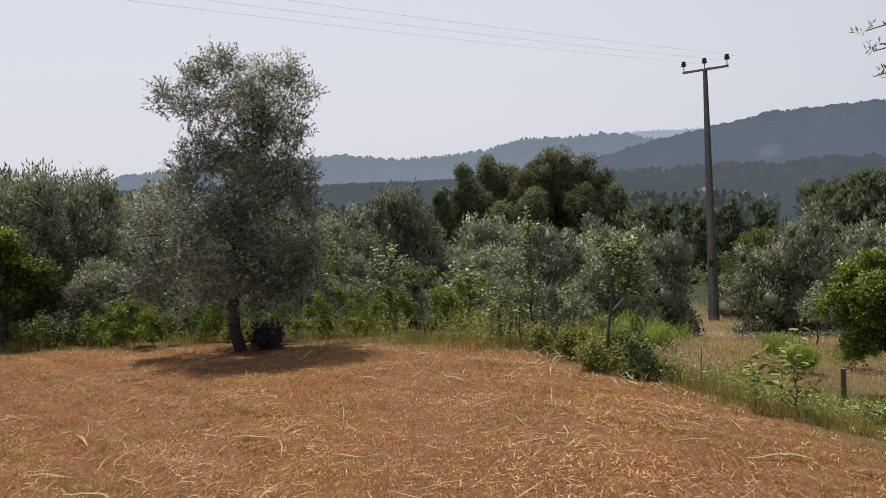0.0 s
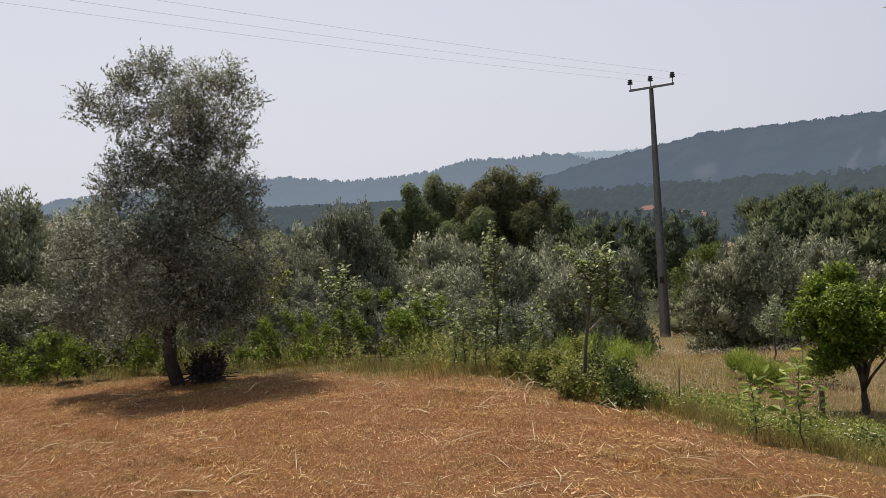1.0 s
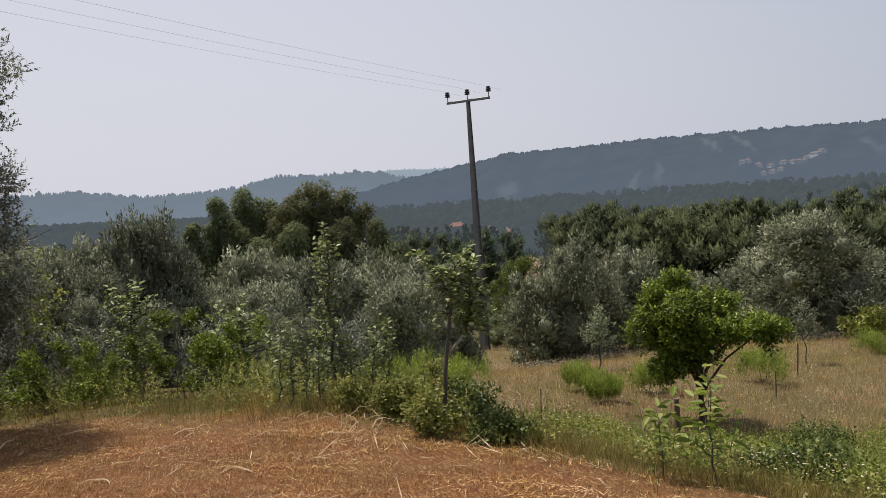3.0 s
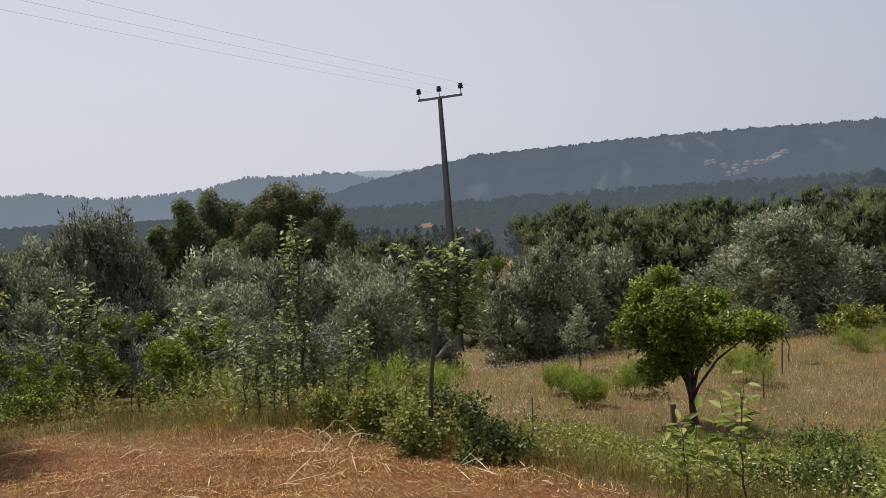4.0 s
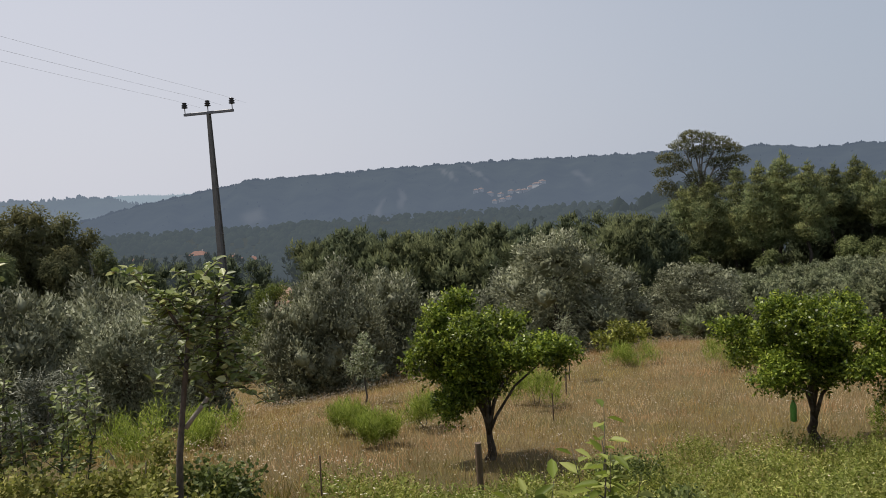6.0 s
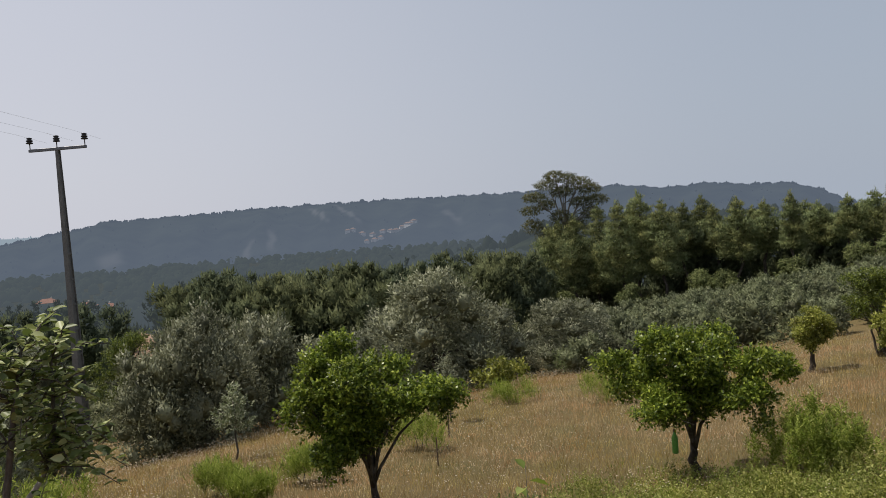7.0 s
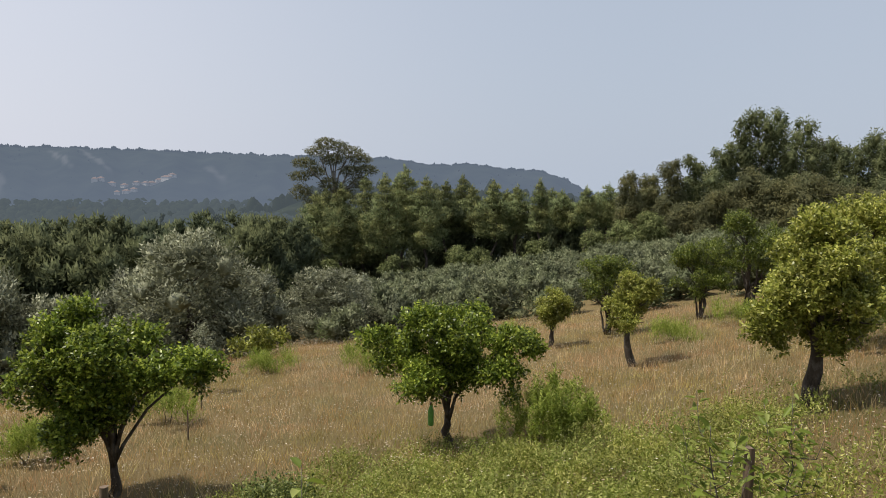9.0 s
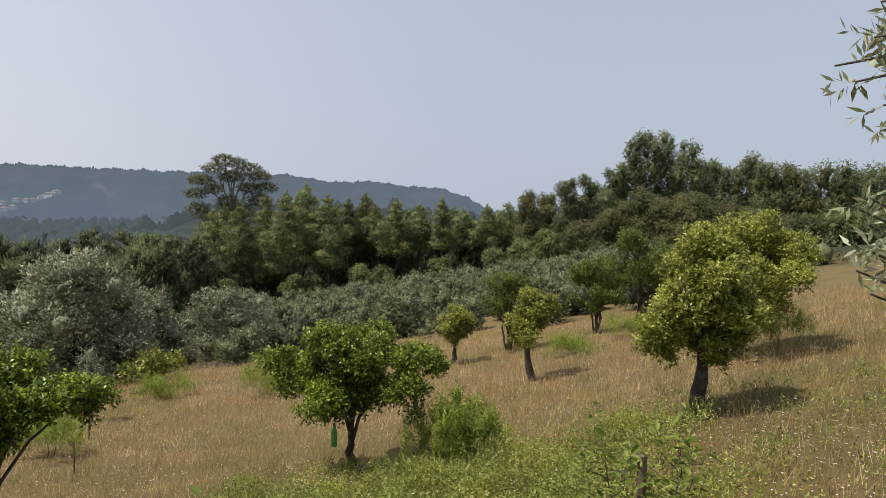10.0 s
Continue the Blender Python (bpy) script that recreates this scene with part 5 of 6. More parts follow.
rs = np.random.RandomState(77)
out_field = lambda x, y: smooth(0.1, -0.6, from_edge(x, y))
x, y = spread_points(rs, 320000, 2.5, 34, -2, 40, lambda x, y: out_field(x, y) * (1 - 0.82 * meadow_green(x, y)) * np.clip(1.5 - np.hypot(x, y) / 40, 0.25, 1))
grass("dry_grass", x, y, 0.27, 0.007, M_DRYGRASS, "tall dry straw-coloured meadow grass", 1, 0.9)
x, y = spread_points(rs, 190000, 2.5, 34, -2, 33, lambda x, y: out_field(x, y) * (0.1 + meadow_green(x, y)) * np.clip(1.4 - np.hypot(x, y) / 26, 0.1, 1))
grass("green_grass", x, y, 0.20, 0.010, M_GREENGRASS, "fresh green grass and herbs of the meadow", 2, 0.9)
x, y = spread_points(rs, 60000, -12, 4, 6, 15, lambda x, y: smooth(0.5, -0.3, from_edge(x, y)) * smooth(-3.5, -1.0, from_edge(x, y)))
grass("green_grass", x, y, 0.17, 0.008, M_EDGEGRASS, "rough olive-green grass along the field's edge", 3, 0.6)
x, y = spread_points(rs, 105000, 3, 32, 0, 36, lambda x, y: out_field(x, y) * (1 - 0.6 * meadow_green(x, y)) * (0.55 + 0.45 * wave(x * 0.9, y * 0.9, 7.0)))
n = len(x)
at = np.c_[x, y, height(x, y) + rs.uniform(0.16, 0.34, n)]
a = rs.uniform(0, 6.28, n)
v, f = blades(at, np.c_[np.cos(a), np.sin(a), 0 * a], np.c_[-np.sin(a), np.cos(a), 0 * a], 0.017 + 0.03 * rs.rand(n, 1) ** 4, 0.016 + 0.016 * rs.rand(n, 1) ** 4, plain=True)
tagged(new("wild_flowers", mesh_of("wild_flowers", v, f, M_BLOOM)), "pale seed heads and small flowers over the meadow", "flowers", kind="stuff")

# stubble and straw on the field
def litter(name, n, low, high, thin, thick, keep, material, label, seed, stand=0.25):
    rs = np.random.RandomState(seed)
    x, y = spread_points(rs, n, -9, 4, 1.5, 13, keep)
    n = len(x)
    at = np.c_[x, y, height(x, y) + rs.uniform(0.002, 0.016, n)]
    a = rs.normal(0, 1.6, n) + 0.6 * wave(x * 0.5, y * 0.5, 8.0) * 2
    tilt = np.where(rs.rand(n) < stand, rs.uniform(0.3, 1.4, n), rs.uniform(-0.02, 0.14, n))
    along = unit(np.c_[np.cos(a), np.sin(a), tilt])
    size = np.where(tilt > 0.25, 0.45, 1) * (low + (high - low) * rs.rand(n) ** 2.4)
    v, f = blades(at, along, np.c_[-np.sin(a), np.cos(a), 0 * a], size[:, None], rs.uniform(thin, thick, (n, 1)), plain=low < 0.05)
    tagged(new(name, mesh_of(name, v, f, material)), label, "straw", kind="stuff")


inside = lambda x, y: smooth(-0.2, 0.6, from_edge(x, y)) * np.clip(1.5 - np.hypot(x, y - 2) / 14, 0.3, 1)
litter("straw_litter", 200000, 0.02, 0.13, 0.003, 0.009, lambda x, y: inside(x, y) * (0.35 + 0.65 * smooth(-0.3, 0.4, wave(x * 1.3, y * 1.3, 9.0))), M_STRAW, "broken straw and stubble scattered over red soil", 31, 0.45)
litter("straw_stems", 5000, 0.08, 0.5, 0.003, 0.009, lambda x, y: inside(x, y) * smooth(-0.1, 0.5, wave(x * 0.8, y * 1.1, 2.5)), M_STRAW_PALE, "longer pale straw stems lying in swaths", 32, 0.06)


# ---- plants and things along the field and in the meadow ----
def plant(name, x, y, label, category, blobs, leaf, mat, seed, stems=(), stem_mat=M_BARK, group="", z=None):
    """A shrub or young tree: a stem for each given path (with its foot's thickness), and its leaves."""
    e = thing(name, x, y, h1(x, y) if z is None else z, label, category, group)
    rs = np.random.RandomState(seed)
    for k, (goal, r) in enumerate(stems):
        path = bend((rs.uniform(-0.05, 0.05), rs.uniform(-0.05, 0.05), -0.1), goal, rs, 5, 0.05)
        part("stem", tube(path, np.linspace(r, r * 0.3, 6), 6, seed + k), stem_mat, e, smooth=True)
    part("leaves", foliage(blobs, seed=seed, **leaf), mat, e)
    return e


def shoot_leaves(paths, gap, size, width, seed, bare=0.1):
    """Leaves set singly round upright shoots, each with a folded blade, from a bare foot to the tip."""
    rs = np.random.RandomState(seed)
    at, along = [], []
    for path in paths:
        p = np.asarray(path, float)
        step = np.linalg.norm(np.diff(p, axis=0), axis=1)
        run = np.r_[0, np.cumsum(step)]
        k = np.arange(bare * run[-1], run[-1], gap) + rs.uniform(-0.3, 0.3) * gap
        pos = np.stack([np.interp(k, run, p[:, i]) for i in range(3)], 1)
        a = np.arange(len(k)) * 2.4 + rs.uniform(0, 6.28) + rs.normal(0, 0.35, len(k))
        at.append(pos)
        along.append(np.c_[np.cos(a), np.sin(a), rs.normal(0.25, 0.4, len(k))])
    at, along = np.concatenate(at), unit(np.concatenate(along))
    n = len(at)
    across = unit(np.cross(along, np.array((0, 0, 1.0)) + rs.normal(0, 0.35, (n, 3))))
    up = np.cross(across, along)
    s = size * rs.uniform(0.6, 1.2, (n, 1))
    foot, half = at + along * 0.15 * s, across * width * 0.5 * s / size
    tip = foot + along * s - up * 0.12 * s
    low, high = foot + along * s * 0.3 + up * 0.05 * s, foot + along * s * 0.68 - up * 0.02 * s
    fold = up * 0.07 * s
    v = np.stack([foot, low + half + fold, high + half * 0.8 + fold, tip, high - half * 0.8 + fold, low - half + fold], 1).reshape(-1, 3)
    f = (np.array([(0, 1, 2, 3), (0, 3, 4, 5)])[None] + (np.arange(n) * 6)[:, None, None]).reshape(-1, 4)
    return v, f


def sapling(x, y, label, leader, sides, seed, gap=0.035, size=0.07, width=0.038, r=0.02, mat=None, foot=0.3, spread=0.3, group="young fruit trees", rise=0.5):
    """A young tree: a leader with upright side shoots from height foot on, leaves all along them."""
    e = thing("fruit_sapling", x, y, h1(x, y), label, "sapling", group)
    rs = np.random.RandomState(seed)
    top = bend((0, 0, -0.1), leader, rs, 7, 0.025)
    part("stem", tube(top, np.linspace(r, r * 0.25, len(top)), 6, seed), M_BARK, e, smooth=True)
    paths = [top]
    tall = leader[2]
    for k in range(sides):
        z = foot + (tall * 0.85 - foot) * (k + 0.5) / sides
        a = 2.4 * k + rs.uniform(-0.4, 0.4)
        reach = spread * rs.uniform(0.6, 1.1) * (1.15 - 0.6 * z / tall)
        b = np.array((leader[0] * z / tall, leader[1] * z / tall, z))
        end = b + (reach * math.cos(a), reach * math.sin(a), rise * rs.uniform(0.5, 1.1))
        mid = (b + end) / 2 + (0.25 * reach * math.cos(a), 0.25 * reach * math.sin(a), -0.08)
        q = [b, mid, end]
        part("branch", tube(q, [r * 0.4, r * 0.28, r * 0.12], 5, seed + k), M_BARK, e, smooth=True)
        paths.append([tuple(b * (1 - u) ** 2 + 2 * mid * u * (1 - u) + end * u * u) for u in np.linspace(0.15, 1, 6)])
    part("leaves", shoot_leaves(paths[1:], gap, size, width, seed + 1, 0.05), mat or M_FRUIT_LEAF, e)
    part("leaves", shoot_leaves(paths[:1], gap, size, width, seed + 2, (foot + 0.1) / (tall + 0.1)), mat or M_FRUIT_LEAF, e)
    return e


YOUNG = dict(per=6, twig=0.10, size=0.056, width=0.03, shell=0.2, up=0.5, ragged=0.3)
sapling(1.08, 10.45, "tall slim young fruit tree with upright leafy shoots", (0.03, 0, 2.0), 26, 61, 0.016, 0.066, 0.04, 0.022, foot=0.25, spread=0.2, rise=0.3)
for x, y, t in [(0.6, 10.25, 0.95), (0.74, 10.2, 0.6), (1.42, 10.0, 0.75), (1.62, 10.15, 0.9), (1.2, 10.2, 0.62), (0.48, 10.45, 0.66), (0.88, 10.3, 0.8), (1.5, 10.25, 0.6)]:
    sapling(x, y, "low upright leafy shoot of a young fruit tree", (0.05, 0.02, t), 5, 62 + int(x * 37), 0.017, 0.064, 0.038, 0.011, foot=0.06, spread=0.14, rise=0.36)
sapling(-1.25, 13.9, "young fruit tree with a thin dark stem among weeds", (0.1, 0, 1.7), 26, 71, 0.022, 0.095, 0.056, 0.028, foot=0.4, spread=0.5, rise=0.36)
sapling(0.3, 13.9, "young broad-leaved fruit tree with a rounded crown", (0.0, 0, 1.35), 26, 72, 0.022, 0.095, 0.056, 0.028, foot=0.45, spread=0.65, rise=0.32)
plant("fruit_sapling", -2.7, 14.4, "young fruit tree with sunlit yellow-green leaves", "sapling", [(0, 0, 2.1, 0.35, 1), (0.2, 0, 1.7, 0.4, 1), (-0.25, 0, 1.5, 0.35, 1), (0.2, 0, 1.2, 0.35, 0.9)], dict(YOUNG, twigs=420), M_LEMON, 73, [((0, 0, 2.0), 0.035)], group="young fruit trees")
plant("fruit_sapling", 10.0, 20.2, "small young fruit tree with whitish leaves in dry grass", "sapling", [(0, 0, 1.6, 0.22, 1.2), (0.1, 0, 1.3, 0.35, 0.9), (-0.15, 0, 1.05, 0.4, 0.8), (0.15, 0, 0.85, 0.35, 0.7)], dict(YOUNG, twigs=300, size=0.09), M_PALE, 74, [((0, 0, 1.5), 0.03)], group="young fruit trees")
plant("olive_sapling", 14.6, 17.6, "young thin-stemmed olive in dry grass", "sapling", [(0, 0, 1.35, 0.32, 1.1), (0.1, 0, 1.1, 0.35, 0.9), (-0.1, 0, 1.6, 0.2, 1.1)], dict(YOUNG, twigs=260, width=0.02), M_OLIVE, 75, [((0, 0, 1.2), 0.02)])
plant("fruit_sapling", 18.9, 19.3, "low yellow-green fruit bush at the meadow's edge", "sapling", [(0, 0, 0.9, 0.4, 0.7), (0.5, -0.3, 0.75, 0.4, 0.7), (-0.5, 0.3, 0.6, 0.4, 0.7), (0.2, 0, 0.5, 0.4, 0.7)], dict(YOUNG, twigs=320, size=0.12, width=0.06), M_LEMON, 76, [((0, 0, 0.8), 0.02)], group="young fruit trees")

# the leaning young tree on the bank
bt = thing("fruit_tree", 1.86, 8.75, h1(1.86, 8.75) + 0.33, "leaning young fruit tree with a cut pale side branch", "fruit tree", "", 0.0, 0.8)
part("trunk", tube([(-0.12, 0, -0.75), (-0.03, 0, 0.3), (0.02, 0, 0.6), (0.08, 0, 0.95), (0.15, 0.02, 1.3), (0.19, 0.02, 1.48)], [0.026, 0.024, 0.022, 0.019, 0.014, 0.008], 8, 4), M_BARK, bt, smooth=True)
part("branch", tube([(0.03, 0, 0.48), (0.1, -0.01, 0.56), (0.17, -0.02, 0.63), (0.24, -0.02, 0.72)], [0.019, 0.017, 0.017, 0.014], 8, 5), M_BARK_PALE, bt, "pale cut side branch", True)
part("branch", tube([(0.24, -0.02, 0.72), (0.31, 0, 0.9), (0.34, 0.02, 1.15), (0.36, 0.05, 1.4)], [0.018, 0.014, 0.011, 0.006], 7, 6), M_BARK, bt, smooth=True)
part("branch", tube([(0.1, 0.01, 1.15), (0.0, 0.03, 1.35), (-0.12, 0.02, 1.5)], [0.014, 0.011, 0.005], 6, 7), M_BARK, bt, smooth=True)
rs = np.random.RandomState(81)
twigs = []
for k, (x, y, z) in enumerate([(0.15, 0.02, 1.3), (0.19, 0.02, 1.46), (0.12, 0.01, 1.15), (0.34, 0.02, 1.15), (0.36, 0.05, 1.38), (0.31, 0, 0.92), (-0.12, 0.02, 1.48), (0.0, 0.03, 1.34), (0.27, -0.01, 0.8), (0.35, 0.03, 1.25), (0.3, 0, 1.05), (0.33, 0.02, 1.0), (0.06, 0, 0.95), (0.26, -0.01, 0.75), (0.32, 0.0, 0.85)] * 6):
    a = 2.4 * k + rs.uniform(-0.4, 0.4)
    reach = rs.uniform(0.12, 0.36)
    end = (x + 0.06 * (x > 0.2) + reach * math.cos(a), y + reach * math.sin(a), z + rs.uniform(-0.22, 0.22))
    twigs.append([(x, y, z), ((x + end[0]) / 2 + 0.03, (y + end[1]) / 2, (z + end[2]) / 2 + 0.05), end])
    part("twig", tube(twigs[-1], [0.006, 0.004, 0.002], 4, k), M_BARK, bt, smooth=True)
part("leaves", shoot_leaves(twigs, 0.018, 0.074, 0.044, 82, 0.1), M_FRUIT_LEAF, bt)

# brambles and leafy mounds on the bank
MOUND = dict(per=6, twig=0.13, size=0.038, width=0.026, shell=0.2, ragged=0.5, up=0.5, clumps=5)
for x, y, r, t, mat, lab in [(1.5, 9.35, 0.2, 0.3, M_EDGEWEED, "olive-green weeds at the bank's top"), (2.05, 9.1, 0.18, 0.4, M_BRAMBLE, "dark bramble at the leaning tree's foot"), (2.3, 9.25, 0.2, 0.38, M_BRAMBLE, "dark bramble mound on the field's bank"), (1.15, 9.7, 0.2, 0.3, M_EDGEWEED, "light green leafy weeds on the bank"),
                             (1.65, 8.6, 0.18, 0.3, M_EDGEWEED, "low weeds at the bank's edge"), (2.05, 8.3, 0.18, 0.24, M_BRAMBLE, "dark bramble below the leaning tree"), (2.15, 8.1, 0.14, 0.18, M_BRAMBLE, "dark bramble at the end of the bank"), (1.75, 8.85, 0.22, 0.34, M_EDGEWEED, "light green weeds on the bank"), (1.75, 9.3, 0.2, 0.6, M_EDGEWEED, "tall light weeds beside the leaning tree"), (2.5, 8.6, 0.16, 0.14, M_EDGEWEED, "low yellowish weeds at the field's edge"), (4.75, 7.7, 0.4, 0.2, M_BRAMBLE, "low dark leafy mat of ivy-like plants"), (5.4, 8.1, 0.5, 0.3, M_BRAMBLE, "low dark leafy mat in the grass"), (7.3, 9.9, 0.6, 0.3, M_BRAMBLE, "low dark leafy mat in the grass"),
                             (-0.6, 13.0, 0.45, 1.15, M_WEED, "bright green leafy bush below the olives"), (-0.05, 13.2, 0.36, 1.0, M_WEED, "bright green leafy bush below the olives"), (-1.7, 13.6, 0.4, 0.9, M_WEED, "green bush at the field's edge"), (-5.75, 12.9, 0.42, 0.75, M_WEED, "bright yellow-green bush at the field's edge"), (-6.3, 13.1, 0.32, 0.6, M_WEED, "bright yellow-green bush at the field's edge"),
                             (-4.7, 13.6, 0.3, 0.7, M_WEED, "green weeds behind the olive"), (-3.0, 13.4, 0.28, 0.7, M_WEED, "yellow-green weeds behind the olive"), (-2.3, 13.4, 0.28, 0.75, M_WEED, "yellow-green weeds at the field's edge"), (-7.7, 13.2, 0.35, 0.5, M_BRAMBLE, "dark bramble at the field's edge"), (-4.1, 13.6, 0.4, 0.8, M_BRAMBLE, "dark weeds behind the olive")]:
    rs = np.random.RandomState(int(x * 31 + y * 7) % 997)
    bl = [(rs.uniform(-0.6, 0.6) * r, rs.uniform(-0.6, 0.6) * r, t * u, r * (1.0 - 0.5 * u), 0.9) for u in (0.15, 0.3, 0.45, 0.6, 0.8)]
    if y > 12:
        bl = [(rs.normal() * 0.75 * r, rs.normal() * 0.5 * r, t * u * rs.uniform(0.7, 1.1), r * rs.uniform(0.22, 0.4), 1.6) for u in np.linspace(0.15, 0.95, 12)]
    plant("bush", x, y, lab, "bush", bl, dict(MOUND, twigs=int((2000 if y < 12 else 1300) * r * (0.6 + t)), up=0.9 if y > 12 else 0.5), mat, 90 + int(abs(x) * 13), [((rs.uniform(-0.2, 0.2), 0.1, t * 0.9), 0.012), ((rs.uniform(-0.2, 0.2), -0.1, t * 0.8), 0.01)], group="bushes")

# grey-green thicket below the grove
rs = np.random.RandomState(48)
for x, y, t, mat in [(-4.9, 15.2, 1.4, M_OLIVE), (-3.9, 15.4, 1.2, M_OLIVE), (-2.4, 15.6, 1.2, M_OLIVE_DARK), (-5.9, 14.9, 1.2, M_OLIVE_DARK), (-7.2, 15.3, 1.4, M_OLIVE), (-9.8, 14.6, 1.2, M_BRAMBLE), (-7.9, 14.6, 1.0, M_BRAMBLE), (-0.3, 16.2, 0.9, M_OLIVE_DARK), (2.4, 17.6, 1.0, M_OLIVE_DARK), (-1.6, 16.0, 1.5, M_OLIVE), (0.8, 16.6, 1.2, M_OLIVE)]:
    bl = [(rs.uniform(-0.7, 0.7), rs.uniform(-0.4, 0.4), t * u, rs.uniform(0.4, 0.6), 0.9) for u in (0.15, 0.3, 0.45, 0.6, 0.75, 0.85)]
    plant("bush", x, y, "grey-green shrub in the thicket below the olives", "bush", bl, dict(per=8, twig=0.2, size=0.085, width=0.026, shell=0.3, up=0.7, clumps=5, round_off=0.4, twigs=900, plain=True), mat, 600 + int(abs(x) * 10), [((0.2, 0.1, t * 0.8), 0.02), ((-0.2, 0, t * 0.7), 0.018)], group="bushes")

# upright feathery green clumps in the dry grass
FEATHER = dict(plain=True, per=9, twig=0.3, size=0.10, width=0.014, shell=0.1, up=2.6, spread=0.5, ragged=0.3)
for x, y, r, t in [(8.6, 15.8, 0.48, 0.75), (7.3, 16.2, 0.42, 0.65), (7.0, 14.9, 0.34, 0.5), (11.75, 15.9, 0.6, 0.9), (17.5, 17.9, 0.6, 0.7), (18.2, 15.0, 0.7, 0.9), (3.4, 15.8, 0.9, 0.7), (4.9, 16.4, 0.7, 0.6), (21.6, 16.0, 0.8, 0.8), (25.0, 5.9, 0.8, 0.7), (22.6, 7.6, 0.7, 0.6), (18.6, 2.6, 0.7, 0.9), (24, 12.6, 0.6, 0.6)]:
    rs = np.random.RandomState(int(x * 17) % 991)
    bl = [(rs.uniform(-0.9, 0.9) * r, rs.uniform(-0.9, 0.9) * r, rs.uniform(0.1, 0.55) * t, r * 0.42, 0.9) for _ in range(9)]
    plant("green_shrub", x, y, "upright feathery bright green shrub in dry grass", "shrub", bl, dict(FEATHER, twigs=420), M_WEED_BRIGHT, 140 + int(x * 3), [((0.05, 0, t * 0.6), 0.012), ((-0.15, 0.1, t * 0.6), 0.01)], group="green clumps of the meadow")


for x, y, r, t in [(11.3, 8.15, 0.5, 0.9), (11.5, 7.75, 0.45, 1.0)]:
    rs = np.random.RandomState(int(x * 19) % 991)
    bl = [(rs.uniform(-1, 1) * r, rs.uniform(-1, 1) * r, rs.uniform(0.1, 0.8) * t, r * 0.22, 2.2) for _ in range(26)]
    plant("green_shrub", x, y, "dense bright green leafy shrub in the meadow", "shrub", bl, dict(per=9, twig=0.22, size=0.06, width=0.018, shell=0.1, up=3.0, spread=0.8, ragged=0.3, twigs=950, plain=True), M_WEED_BRIGHT, 150 + int(x * 3), [((0.05, 0, t * 0.6), 0.012), ((-0.15, 0.1, t * 0.6), 0.01)], group="green clumps of the meadow")



# ---- posts, stakes and the trap ----
def post(x, y, tall, r, label, seed, lean=0.0, name="post"):
    e = thing(name, x, y, h1(x, y), label, "post", "posts")
    v, f = tube([(0, 0, -0.2), (lean * 0.3, 0, tall * 0.3), (lean * 0.7, 0, tall * 0.7), (lean, 0, tall)], [r, r * 1.03, r * 0.97, r * 0.93], 10, seed, 0.06)
    part("shaft", (v, f), M_POST, e, smooth=False)
    return e


post(5.65, 10.65, 0.85, 0.04, "weathered round wooden post in the grass", 1)
post(6.12, 5.18, 0.84, 0.037, "weathered round wooden post with a sapling beside it", 2)
post(13.1, 16.3, 0.8, 0.018, "thin dark stake in dry grass", 3, 0.04, "stake")
post(3.3, 9.9, 0.5, 0.007, "thin stake beside the bank", 4, 0.02, "stake")
post(10.9, 14.6, 0.55, 0.014, "thin stake in dry grass", 5, 0.0, "stake")

trap = thing("fruit_fly_trap", 11.12, 9.86, -2.98, "green plastic bottle trap hanging from a citrus branch", "insect trap")
bottle = part("bottle", lathe([(0.03, 0), (0.046, 0.01), (0.047, 0.1), (0.043, 0.12), (0.047, 0.14), (0.047, 0.24), (0.02, 0.31), (0.018, 0.34)], 12), M_BOTTLE, trap, smooth=True)
part("cap", lathe([(0.021, 0.335), (0.021, 0.365)], 12), M_POST, bottle, "brown cap")
part("string", tube([(0, 0, 0.36), (0.0, 0.01, 0.6), (0.01, 0.02, 0.85)], [0.003] * 3, 4, 1, 0), M_BARK, trap)

# the pile of dead brush at the foot of the olive
bp = thing("brush_pile", -3.12, 11.75, h1(-3.12, 11.75), "dark pile of dead prunings against the olive's trunk", "brush pile")
rs = np.random.RandomState(6)
for k in range(60):
    a, b = rs.normal(0, 0.17, 2), rs.normal(0, 0.24, 2)
    part("twig", tube(bend((a[0], a[1] * 0.7, rs.uniform(0, 0.2)), (b[0], b[1] * 0.7, rs.uniform(0.05, 0.52) * max(0.25, 1 - abs(b[0]) * 1.8)), rs, 3, 0.2), [0.012, 0.010, 0.008, 0.004], 5, k), M_BRUSH, bp)
part("dead_leaves", foliage([(0, 0, 0.2, 0.28, 0.9), (0.12, 0, 0.25, 0.22, 0.9)], 300, 6, 0.1, 0.06, 0.03, 7), M_BRUSH, bp)

# large-leaved shoots
sapling(3.12, 6.68, "light green large-leaved sapling shoots in the grass", (-0.06, -0.05, 0.82), 9, 161, 0.036, 0.115, 0.042, 0.009, M_SHOOT, 0.12, 0.26, "", 0.26)
sapling(2.78, 6.78, "low light green large-leaved shoots in the grass", (-0.05, 0.0, 0.52), 6, 162, 0.036, 0.115, 0.042, 0.008, M_SHOOT, 0.08, 0.22, "", 0.22)
sapling(5.98, 5.3, "light green sapling with arching shoots beside a post", (-0.05, 0.12, 1.0), 9, 163, 0.03, 0.095, 0.04, 0.01, M_SHOOT, 0.3, 0.34, "", 0.4)
sapling(6.3, 5.0, "light green sapling with arching shoots beside a post", (0.1, -0.1, 0.95), 9, 164, 0.03, 0.095, 0.04, 0.01, M_SHOOT, 0.3, 0.36, "", 0.4)

